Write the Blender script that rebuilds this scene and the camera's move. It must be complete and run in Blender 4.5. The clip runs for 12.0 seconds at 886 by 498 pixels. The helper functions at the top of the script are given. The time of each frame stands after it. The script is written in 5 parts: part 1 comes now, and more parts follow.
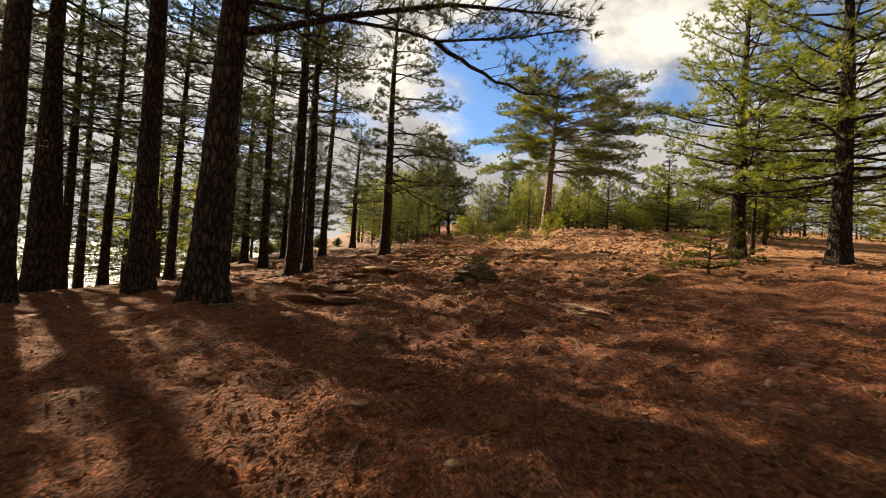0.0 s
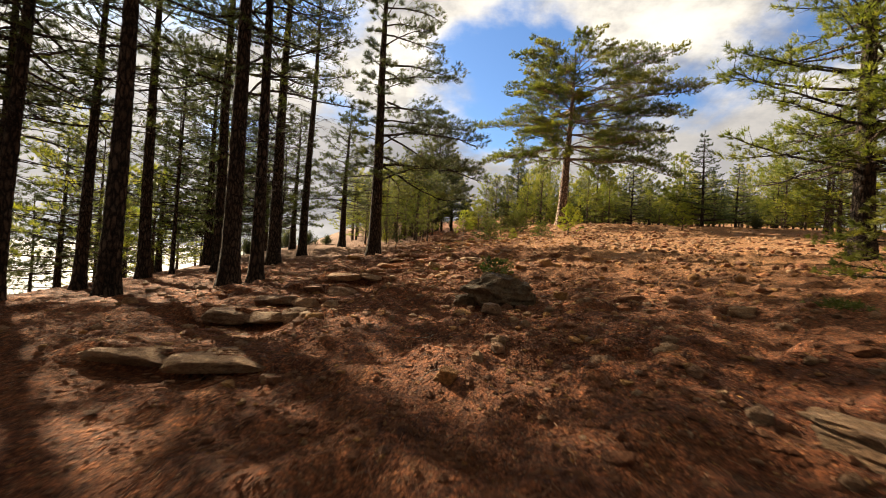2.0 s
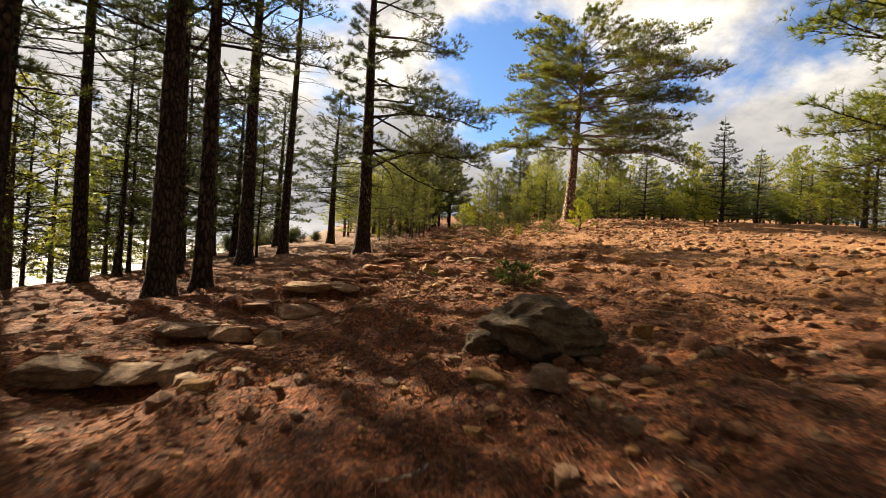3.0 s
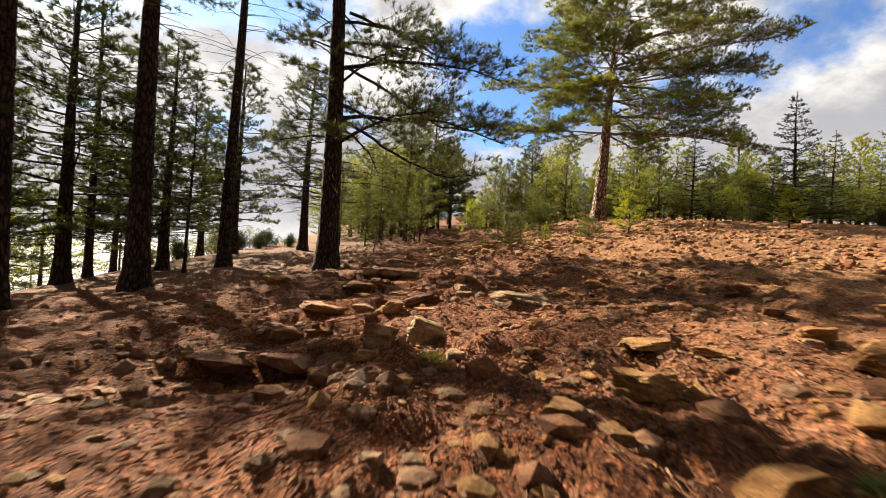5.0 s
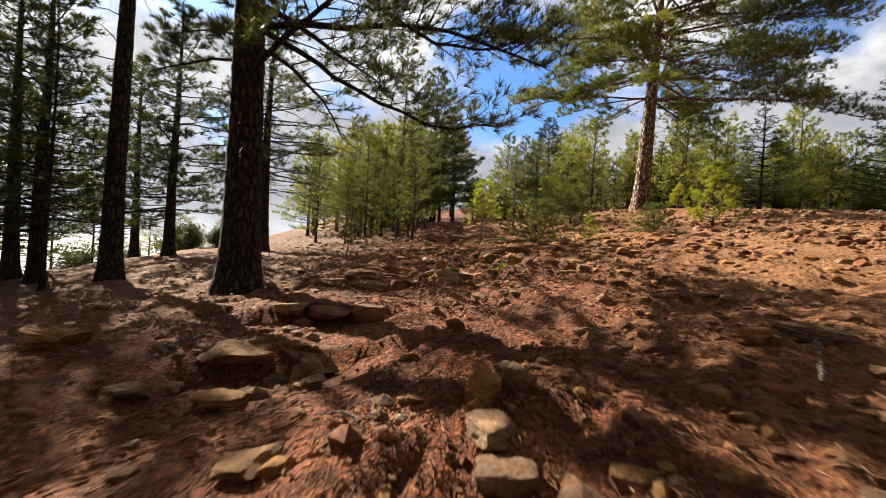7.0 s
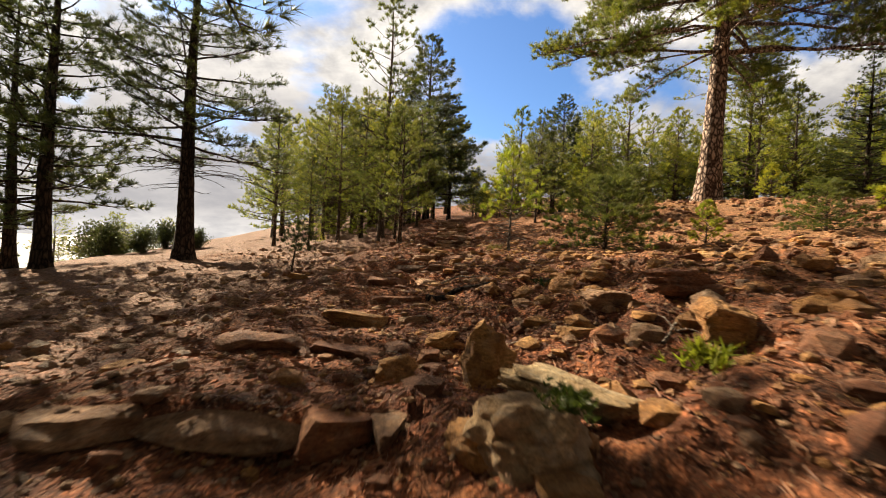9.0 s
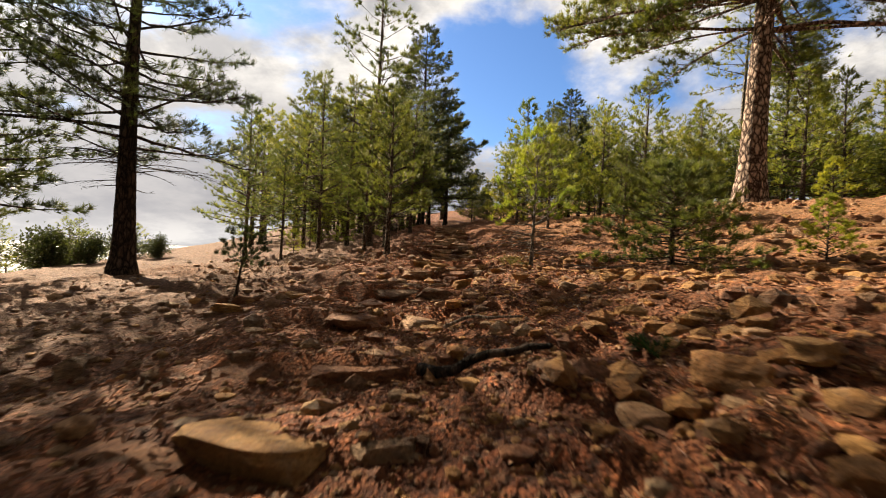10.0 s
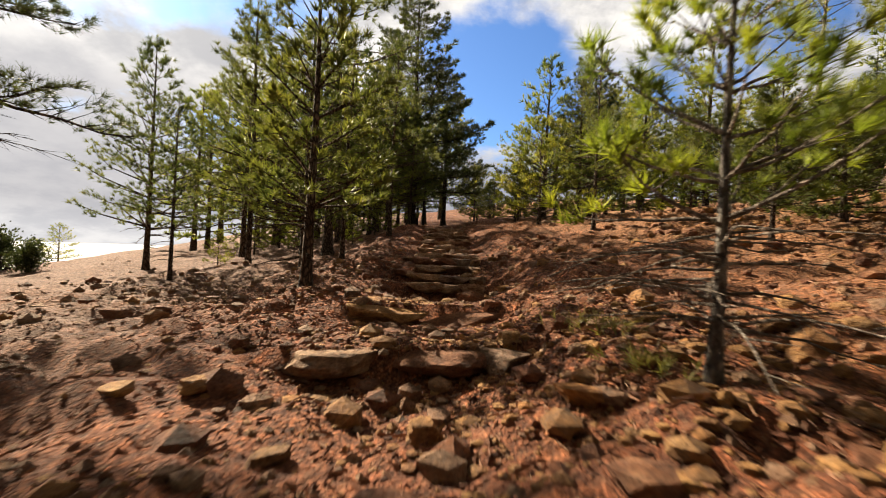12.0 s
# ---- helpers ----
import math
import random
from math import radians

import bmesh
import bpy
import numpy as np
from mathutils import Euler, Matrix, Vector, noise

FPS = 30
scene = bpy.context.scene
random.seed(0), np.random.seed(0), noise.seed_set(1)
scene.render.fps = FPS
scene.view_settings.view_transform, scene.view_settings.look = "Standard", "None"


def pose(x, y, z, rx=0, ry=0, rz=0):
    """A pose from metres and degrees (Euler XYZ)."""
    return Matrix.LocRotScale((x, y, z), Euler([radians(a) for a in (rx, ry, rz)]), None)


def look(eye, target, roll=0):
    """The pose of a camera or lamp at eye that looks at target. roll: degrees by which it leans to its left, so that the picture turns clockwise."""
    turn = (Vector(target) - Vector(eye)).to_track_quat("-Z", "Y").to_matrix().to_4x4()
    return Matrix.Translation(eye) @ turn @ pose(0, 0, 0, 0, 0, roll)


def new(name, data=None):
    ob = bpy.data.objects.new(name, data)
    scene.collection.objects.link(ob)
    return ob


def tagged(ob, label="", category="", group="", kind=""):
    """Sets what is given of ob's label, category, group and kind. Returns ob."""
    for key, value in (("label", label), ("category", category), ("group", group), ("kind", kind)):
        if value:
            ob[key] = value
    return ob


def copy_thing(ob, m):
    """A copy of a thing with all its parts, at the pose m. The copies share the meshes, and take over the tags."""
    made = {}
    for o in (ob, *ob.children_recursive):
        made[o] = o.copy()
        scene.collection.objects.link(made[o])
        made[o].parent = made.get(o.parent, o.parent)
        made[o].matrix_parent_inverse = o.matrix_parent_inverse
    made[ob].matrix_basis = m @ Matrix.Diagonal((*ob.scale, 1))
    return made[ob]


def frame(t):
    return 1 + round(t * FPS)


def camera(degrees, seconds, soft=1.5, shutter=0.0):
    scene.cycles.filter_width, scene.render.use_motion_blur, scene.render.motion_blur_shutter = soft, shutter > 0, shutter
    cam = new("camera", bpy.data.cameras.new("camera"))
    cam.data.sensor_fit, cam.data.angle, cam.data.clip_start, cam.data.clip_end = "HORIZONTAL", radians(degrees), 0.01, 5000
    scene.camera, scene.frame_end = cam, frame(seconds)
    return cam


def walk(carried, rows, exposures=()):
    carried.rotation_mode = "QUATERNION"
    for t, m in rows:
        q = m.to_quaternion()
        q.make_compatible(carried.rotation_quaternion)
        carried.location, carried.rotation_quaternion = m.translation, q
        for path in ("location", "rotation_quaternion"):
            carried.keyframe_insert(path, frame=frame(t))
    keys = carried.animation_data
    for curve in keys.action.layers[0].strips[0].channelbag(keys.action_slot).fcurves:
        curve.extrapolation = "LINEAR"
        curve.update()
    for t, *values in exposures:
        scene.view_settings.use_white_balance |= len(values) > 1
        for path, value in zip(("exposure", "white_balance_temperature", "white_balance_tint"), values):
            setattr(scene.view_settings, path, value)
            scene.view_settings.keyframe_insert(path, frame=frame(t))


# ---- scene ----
cam = camera(88.2, 12.0, soft=0.85, shutter=0.3)
EXPOSURE = 1.6
PATH = [
    (0, (0.291, 1.29, 1.155), (0.288, 3.289, 1.187), 3.7),
    (0.5, (0.288, 2.229, 1.165), (0.282, 4.229, 1.189), 3.6),
    (1, (0.308, 3.237, 1.187), (0.295, 5.237, 1.207), 3.5),
    (1.5, (0.326, 4.263, 1.215), (0.317, 6.263, 1.232), 3.5),
    (2, (0.351, 5.376, 1.224), (0.335, 7.376, 1.248), 3.5),
    (2.5, (0.381, 6.561, 1.264), (0.379, 8.561, 1.278), 3.4),
    (2.7, (0.353, 7.002, 1.275), (0.349, 9.002, 1.283), 3.5),
    (4.3, (0.074, 11.331, 1.507), (0.09, 13.331, 1.522), 3.7),
    (4.5, (0.091, 11.86, 1.53), (0.103, 13.86, 1.546), 3.5),
    (5, (0.146, 13.131, 1.605), (0.15, 15.13, 1.622), 3.5),
    (5.5, (0.18, 14.363, 1.668), (0.174, 16.362, 1.687), 3.4),
    (6, (0.189, 15.587, 1.728), (0.192, 17.587, 1.741), 3.3),
    (6.5, (0.2, 16.817, 1.794), (0.204, 18.817, 1.787), 3.2),
    (7, (0.23, 17.997, 1.843), (0.223, 19.997, 1.83), 3.3),
    (7.2, (0.218, 18.489, 1.857), (0.213, 20.489, 1.85), 3.3),
    (8.8, (-0.052, 22.387, 1.963), (-0.025, 24.387, 1.958), 3.2),
    (9, (-0.043, 22.818, 1.973), (-0.011, 24.818, 1.96), 3.0),
    (9.5, (-0.056, 23.851, 2.023), (-0.018, 25.85, 2.013), 2.7),
    (10, (-0.067, 24.877, 2.068), (-0.017, 26.876, 2.082), 2.9),
    (10.5, (-0.001, 25.956, 2.118), (0.055, 27.955, 2.146), 2.9),
    (11, (0.115, 27.036, 2.187), (0.165, 29.035, 2.212), 2.9),
    (11.5, (0.193, 28.063, 2.251), (0.243, 30.062, 2.27), 2.7),
    (12, (0.241, 29.127, 2.314), (0.285, 31.127, 2.331), 2.9),
]
walk(cam, [(t, look(eye, target, roll)) for t, eye, target, roll in PATH], [(0, EXPOSURE + 0.12, 8000, 8), (4.5, EXPOSURE + 0.34, 7500, 9), (7, EXPOSURE + 0.2, 6800, 9), (9, EXPOSURE + 0.16, 7600, 10), (12, EXPOSURE + 0.1, 7200, 10)])

# ---- light, sky and exposure ----
SUN_AZ, SUN_EL = 44.0, 31.0  # degrees to the left of the way ahead, and above the horizon
sun_way = Vector((-math.sin(radians(SUN_AZ)) * math.cos(radians(SUN_EL)), math.cos(radians(SUN_AZ)) * math.cos(radians(SUN_EL)), math.sin(radians(SUN_EL))))
sun_data = bpy.data.lights.new("sun", "SUN")
sun_data.energy, sun_data.angle, sun_data.color = 5.0, radians(0.6), (1.0, 0.88, 0.70)
sun = new("sun", sun_data)
sun.matrix_world = look(sun_way * 60, (0, 0, 0))


def node(tree, kind, **inputs):
    """A node with its inputs set by name; '_attr' sets an attribute of the node through a dict."""
    n = tree.nodes.new(kind)
    for key, value in inputs.items():
        if isinstance(value, bpy.types.NodeSocket):
            tree.links.new(value, n.inputs[int(key[1:])] if key[0] == "i" and key[1:].isdigit() else n.inputs[key.replace("_", " ")])
        else:
            (n.inputs[int(key[1:])] if key[0] == "i" and key[1:].isdigit() else n.inputs[key.replace("_", " ")]).default_value = value
    return n


def ramp(tree, fac, stops, smooth=False):
    r = tree.nodes.new("ShaderNodeValToRGB")
    if smooth:
        r.color_ramp.interpolation = "EASE"
    while len(r.color_ramp.elements) < len(stops):
        r.color_ramp.elements.new(0.5)
    for e, (p, c) in zip(r.color_ramp.elements, stops):
        e.position, e.color = p, (*c, 1) if len(c) == 3 else c
    tree.links.new(fac, r.inputs[0])
    return r.outputs[0]


def mix(tree, fac, a, b, mode="MIX"):
    m = tree.nodes.new("ShaderNodeMix")
    m.data_type, m.blend_type = "RGBA", mode
    for sock, v in ((m.inputs[0], fac), (m.inputs[6], a), (m.inputs[7], b)):
        if isinstance(v, bpy.types.NodeSocket):
            tree.links.new(v, sock)
        else:
            sock.default_value = v if not isinstance(v, tuple) else (*v, 1)
    return m.outputs[2]


def calc(tree, op, a, b=0.0, clamp=False):
    m = tree.nodes.new("ShaderNodeMath")
    m.operation, m.use_clamp = op, clamp
    for sock, v in zip(m.inputs, (a, b)):
        if isinstance(v, bpy.types.NodeSocket):
            tree.links.new(v, sock)
        else:
            sock.default_value = v
    return m.outputs[0]


def build_world():
    """Blue sky with broken bright clouds: a Nishita sky under a cloud layer."""
    w = bpy.data.worlds.new("world")
    scene.world = w
    w.use_nodes = True
    t = w.node_tree
    t.nodes.clear()
    sky = t.nodes.new("ShaderNodeTexSky")
    sky.sky_type, sky.sun_disc = "NISHITA", False
    sky.sun_elevation, sky.sun_rotation = radians(SUN_EL), radians(-SUN_AZ)
    sky.air_density, sky.dust_density, sky.ozone_density = 1.0, 0.6, 2.0
    blue = mix(t, 1.0, sky.outputs[0], (0.62, 0.95, 1.42), "MULTIPLY")
    where = t.nodes.new("ShaderNodeTexCoord")
    part_xyz = t.nodes.new("ShaderNodeSeparateXYZ")
    t.links.new(where.outputs["Generated"], part_xyz.inputs[0])
    x, y, z = part_xyz.outputs
    up = calc(t, "MAXIMUM", calc(t, "ADD", z, 0.34), 0.1)
    flat = t.nodes.new("ShaderNodeCombineXYZ")
    t.links.new(calc(t, "DIVIDE", x, up), flat.inputs[0])
    t.links.new(calc(t, "DIVIDE", y, up), flat.inputs[1])
    shift = t.nodes.new("ShaderNodeMapping")
    shift.inputs["Location"].default_value = CLOUD_SHIFT
    t.links.new(flat.outputs[0], shift.inputs[0])
    big = node(t, "ShaderNodeTexNoise", Vector=shift.outputs[0], Scale=1.9, Detail=11.0, Roughness=0.56, Distortion=0.25)
    soft = node(t, "ShaderNodeTexNoise", Vector=shift.outputs[0], Scale=3.0, Detail=7.0, Roughness=0.6)
    # the clear gap in the cloud cover, ahead and a little to the right
    az = calc(t, "ARCTAN2", x, y)
    gap_x = calc(t, "DIVIDE", calc(t, "SUBTRACT", az, 0.10), 0.22)
    gap_z = calc(t, "DIVIDE", calc(t, "SUBTRACT", z, 0.36), 0.17)
    gap = calc(t, "SUBTRACT", 1.0, calc(t, "ADD", calc(t, "MULTIPLY", gap_x, gap_x), calc(t, "MULTIPLY", gap_z, gap_z)), True)
    # thinner cover higher up on the sunward side
    thin_x = calc(t, "DIVIDE", calc(t, "ADD", az, 0.36), 0.26)
    thin_z = calc(t, "DIVIDE", calc(t, "SUBTRACT", z, 0.45), 0.13)
    thin = calc(t, "SUBTRACT", 1.0, calc(t, "ADD", calc(t, "MULTIPLY", thin_x, thin_x), calc(t, "MULTIPLY", thin_z, thin_z)), True)
    cover = calc(t, "SUBTRACT", calc(t, "ADD", big.outputs[0], 0.07), calc(t, "ADD", calc(t, "MULTIPLY", gap, 0.17), calc(t, "MULTIPLY", thin, 0.25)))
    # overhead and behind, unseen: a closed dim grey cover added to lower ambient light
    ahead = ramp(t, calc(t, "SUBTRACT", y, calc(t, "MULTIPLY", calc(t, "MAXIMUM", z, 0.0), 0.5)), [(0.0, (0, 0, 0)), (0.45, (1, 1, 1))], True)
    cover = calc(t, "ADD", cover, calc(t, "MULTIPLY", calc(t, "SUBTRACT", 1.0, ahead), 0.12))
    cover = calc(t, "ADD", cover, ramp(t, z, [(0.12, (0.14, 0.14, 0.14)), (0.25, (0, 0, 0))], True))
    amount = ramp(t, cover, [(0.41, (0, 0, 0)), (0.58, (1, 1, 1))], True)
    # cloud: white tops, grey-violet undersides, brighter towards the sun
    shade = ramp(t, soft.outputs[0], [(0.36, (2.6, 2.8, 3.35)), (0.62, (8.1, 8.2, 8.4))], True)
    dot = t.nodes.new("ShaderNodeVectorMath")
    dot.operation = "DOT_PRODUCT"
    t.links.new(where.outputs["Generated"], dot.inputs[0])
    dot.inputs[1].default_value = sun_way
    glow = calc(t, "POWER", calc(t, "MAXIMUM", dot.outputs["Value"], 0.0), 6.0)
    base = ramp(t, z, [(0.0, (0.6, 0.6, 0.6)), (0.06, (1, 1, 1)), (0.24, (1, 1, 1)), (0.36, (0, 0, 0))], True)
    away = calc(t, "SUBTRACT", 1.0, calc(t, "MULTIPLY", gap, 1.6), True)
    shade = mix(t, calc(t, "MULTIPLY", calc(t, "MULTIPLY", base, 0.8), away), shade, mix(t, ramp(t, az, [(0.0, (0, 0, 0)), (0.35, (1, 1, 1))], True), (2.3, 2.45, 3.1), (3.6, 3.75, 4.3)))
    bright = mix(t, calc(t, "MULTIPLY", glow, 0.3), shade, (12.0, 12.2, 12.6))
    bright = mix(t, ahead, (2.1, 2.0, 1.9), bright)
    colour = mix(t, amount, blue, bright)
    # bright mist low over the valley
    low = ramp(t, calc(t, "ABSOLUTE", z), [(0.0, (1, 1, 1)), (0.07, (0, 0, 0))], True)
    colour = mix(t, calc(t, "MULTIPLY", low, 0.28), colour, (8.2, 8.6, 9.4))
    back = node(t, "ShaderNodeBackground", Color=colour, Strength=0.041)
    out = t.nodes.new("ShaderNodeOutputWorld")
    t.links.new(back.outputs[0], out.inputs[0])


CLOUD_SHIFT = (3.1, 1.7, 0.0)
build_world()


# ---- materials ----
def material(name):
    m = bpy.data.materials.new(name)
    m.use_nodes = True
    t = m.node_tree
    return m, t, t.nodes["Principled BSDF"]


def noise_at(t, scale, detail=4.0, rough=0.6, vec=None, stretch=None):
    co = t.nodes.new("ShaderNodeTexCoord").outputs["Object"] if vec is None else vec
    if stretch:
        mp = t.nodes.new("ShaderNodeMapping")
        mp.inputs["Scale"].default_value = stretch
        t.links.new(co, mp.inputs[0])
        co = mp.outputs[0]
    return node(t, "ShaderNodeTexNoise", Vector=co, Scale=scale, Detail=detail, Roughness=rough).outputs[0]


def bump(t, bsdf, height, strength, distance):
    b = node(t, "ShaderNodeBump", Height=height, Strength=strength, Distance=distance)
    t.links.new(b.outputs[0], bsdf.inputs["Normal"])


def soil_material():
    """Reddish forest soil under rotting pine needles, with gravel and ochre patches."""
    m, t, b = material("forest_soil")
    geo = t.nodes.new("ShaderNodeNewGeometry").outputs["Position"]
    big, mid = noise_at(t, 0.35, 5, 0.6, geo), noise_at(t, 2.3, 6, 0.65, geo)
    fine = noise_at(t, 19.0, 6, 0.7, geo)
    streak = noise_at(t, 30.0, 3, 0.6, geo, (1.0, 0.45, 1.0))
    c = ramp(t, mid, [(0.30, (0.055, 0.019, 0.012)), (0.47, (0.205, 0.070, 0.035)), (0.60, (0.35, 0.133, 0.063)), (0.76, (0.48, 0.235, 0.10))])
    c = mix(t, ramp(t, big, [(0.42, (0, 0, 0)), (0.66, (1, 1, 1))]), c, (0.32, 0.128, 0.066))
    c = mix(t, 0.85, c, ramp(t, fine, [(0.32, (0.10, 0.085, 0.085)), (0.48, (0.72, 0.69, 0.67)), (0.68, (1.9, 1.75, 1.6))]), "MULTIPLY")
    c = mix(t, calc(t, "MULTIPLY", ramp(t, streak, [(0.55, (0, 0, 0)), (0.68, (1, 1, 1))]), 0.25), c, (0.42, 0.24, 0.14))
    cell = node(t, "ShaderNodeTexVoronoi", Vector=geo, Scale=26.0, Randomness=1.0)
    chip = ramp(t, cell.outputs["Distance"], [(0.16, (1, 1, 1)), (0.24, (0, 0, 0))])
    rare = ramp(t, cell.outputs["Color"], [(0.58, (0, 0, 0)), (0.66, (1, 1, 1))])
    c = mix(t, calc(t, "MULTIPLY", chip, rare), c, mix(t, fine, (0.22, 0.13, 0.09), (0.52, 0.34, 0.20)))
    grit = node(t, "ShaderNodeTexVoronoi", Vector=geo, Scale=62.0, Randomness=1.0)
    grain = ramp(t, grit.outputs["Color"], [(0.25, (0.55, 0.52, 0.50)), (0.5, (0.95, 0.93, 0.9)), (0.8, (1.55, 1.5, 1.42))])
    patchy = ramp(t, noise_at(t, 1.1, 5, 0.7, geo), [(0.38, (0.25, 0.25, 0.25)), (0.6, (0.95, 0.95, 0.95))])
    c = mix(t, patchy, c, grain, "MULTIPLY")
    # shade in the gaps between grains, painted as darker cell edges
    c = mix(t, 0.8, c, ramp(t, grit.outputs["Distance"], [(0.30, (1, 1, 1)), (0.62, (0.45, 0.42, 0.42))]), "MULTIPLY")
    # drier ochre earth on the rising side, brightened to paint in the sunlit crest
    place = t.nodes.new("ShaderNodeSeparateXYZ")
    t.links.new(geo, place.inputs[0])
    dry = calc(t, "MULTIPLY", calc(t, "DIVIDE", calc(t, "SUBTRACT", place.outputs[0], 0.8), 4.0, True), calc(t, "DIVIDE", calc(t, "SUBTRACT", place.outputs[1], 8.0), 8.0, True))
    dry = calc(t, "MULTIPLY", dry, ramp(t, big, [(0.25, (0.35, 0.35, 0.35)), (0.55, (1, 1, 1))]))
    c = mix(t, calc(t, "MULTIPLY", dry, 0.65), c, mix(t, 1.0, (0.47, 0.265, 0.14), ramp(t, fine, [(0.30, (0.22, 0.2, 0.2)), (0.5, (0.8, 0.78, 0.75)), (0.72, (1.5, 1.45, 1.4))]), "MULTIPLY"))
    # greyish-pink gravelly earth on the falling side, further up
    grey = calc(t, "MULTIPLY", calc(t, "DIVIDE", calc(t, "SUBTRACT", -0.6, place.outputs[0]), 2.2, True), calc(t, "DIVIDE", calc(t, "SUBTRACT", place.outputs[1], 21.0), 7.0, True))
    c = mix(t, calc(t, "MULTIPLY", grey, 0.8), c, mix(t, 1.0, (0.28, 0.175, 0.135), ramp(t, fine, [(0.30, (0.25, 0.23, 0.23)), (0.5, (0.8, 0.79, 0.77)), (0.72, (1.5, 1.46, 1.42))]), "MULTIPLY"))
    # deep in the valley, mist is painted in: the ground pales as it drops
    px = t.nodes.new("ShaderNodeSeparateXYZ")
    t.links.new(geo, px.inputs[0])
    valley_haze = ramp(t, calc(t, "DIVIDE", calc(t, "MULTIPLY", px.outputs[2], -1.0), 40.0), [(0.2, (0, 0, 0)), (0.9, (1, 1, 1))])
    c = mix(t, valley_haze, c, (0.34, 0.37, 0.41))
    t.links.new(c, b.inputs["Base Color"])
    b.inputs["Roughness"].default_value = 0.92
    b.inputs["Specular IOR Level"].default_value = 0.25
    height = calc(t, "ADD", calc(t, "MULTIPLY", mid, 0.5), calc(t, "ADD", fine, calc(t, "SUBTRACT", calc(t, "MULTIPLY", calc(t, "MULTIPLY", chip, rare), 0.4), calc(t, "MULTIPLY", grit.outputs["Distance"], 0.35))))
    bump(t, b, height, 1.0, 0.06)
    return m


def rock_material(name, dark, base, light, lichen=0.0):
    m, t, b = material(name)
    rnd = t.nodes.new("ShaderNodeObjectInfo").outputs["Random"]
    geo = t.nodes.new("ShaderNodeNewGeometry")
    pos, island = geo.outputs["Position"], geo.outputs["Random Per Island"]
    n1, n2 = noise_at(t, 7.0, 7, 0.7, pos), noise_at(t, 42.0, 6, 0.75, pos, (1.0, 1.0, 2.2))
    c = ramp(t, n1, [(0.30, dark), (0.5, base), (0.68, light)])
    c = mix(t, 0.8, c, ramp(t, n2, [(0.32, (0.25, 0.23, 0.22)), (0.48, (0.85, 0.83, 0.8)), (0.70, (1.6, 1.5, 1.38))]), "MULTIPLY")
    hue = ramp(t, calc(t, "FRACT", calc(t, "ADD", rnd, calc(t, "MULTIPLY", island, 7.31))), [(0.0, (0.60, 0.53, 0.52)), (0.3, (1.05, 0.84, 0.74)), (0.6, (1.12, 1.0, 0.82)), (0.85, (1.0, 0.93, 0.88)), (1.0, (1.3, 0.95, 0.62))])
    c = mix(t, 0.8, c, hue, "MULTIPLY")
    if lichen:
        spots = noise_at(t, 11.0, 5, 0.7, pos)
        c = mix(t, calc(t, "MULTIPLY", ramp(t, spots, [(0.52, (0, 0, 0)), (0.6, (1, 1, 1))]), lichen), c, (0.48, 0.42, 0.34))
    # red dust lying on and round the foot
    dust = ramp(t, noise_at(t, 8.0, 4, 0.6, pos), [(0.42, (0, 0, 0)), (0.7, (1, 1, 1))])
    c = mix(t, calc(t, "MULTIPLY", dust, 0.22), c, (0.23, 0.088, 0.043))
    t.links.new(c, b.inputs["Base Color"])
    b.inputs["Roughness"].default_value = 0.85
    b.inputs["Specular IOR Level"].default_value = 0.3
    bump(t, b, calc(t, "ADD", n1, calc(t, "MULTIPLY", n2, 0.8)), 1.0, 0.05)
    return m


def bark_material(name, deep, plate, edge, scale=1.0, crack=0.26, tall=4.2, bend=1.1):
    """Furrowed pine bark: long plates between dark fissures."""
    m, t, b = material(name)
    co = t.nodes.new("ShaderNodeTexCoord").outputs["Object"]
    mp = t.nodes.new("ShaderNodeMapping")
    mp.inputs["Scale"].default_value = (13.0 * scale, 13.0 * scale, tall * scale)
    t.links.new(co, mp.inputs[0])
    wob = node(t, "ShaderNodeTexNoise", Vector=mp.outputs[0], Scale=0.9, Detail=5.0, Roughness=0.65)
    vec = mix(t, 1.0, mp.outputs[0], mix(t, 1.0, wob.outputs["Color"], (bend, bend, bend), "MULTIPLY"), "ADD")
    v = t.nodes.new("ShaderNodeTexVoronoi")
    v.feature = "DISTANCE_TO_EDGE"
    v.inputs["Scale"].default_value = 1.0
    t.links.new(vec, v.inputs["Vector"])
    flake = noise_at(t, 40.0, 6, 0.75, co, (1, 1, 0.35))
    gap = ramp(t, calc(t, "ADD", v.outputs["Distance"], calc(t, "MULTIPLY", calc(t, "SUBTRACT", flake, 0.5), 0.30)), [(0.02, (0, 0, 0)), (crack, (1, 1, 1))])
    tone = noise_at(t, 2.2, 5, 0.65, co)
    c = mix(t, ramp(t, tone, [(0.35, (0, 0, 0)), (0.65, (1, 1, 1))]), plate, edge)
    c = mix(t, 0.85, c, ramp(t, flake, [(0.28, (0.3, 0.28, 0.27)), (0.5, (0.9, 0.88, 0.86)), (0.72, (1.6, 1.55, 1.5))]), "MULTIPLY")
    c = mix(t, gap, deep, c)
    t.links.new(c, b.inputs["Base Color"])
    b.inputs["Roughness"].default_value = 0.9
    b.inputs["Specular IOR Level"].default_value = 0.2
    bump(t, b, calc(t, "ADD", gap, calc(t, "MULTIPLY", flake, 0.5)), 1.0, 0.04)
    return m


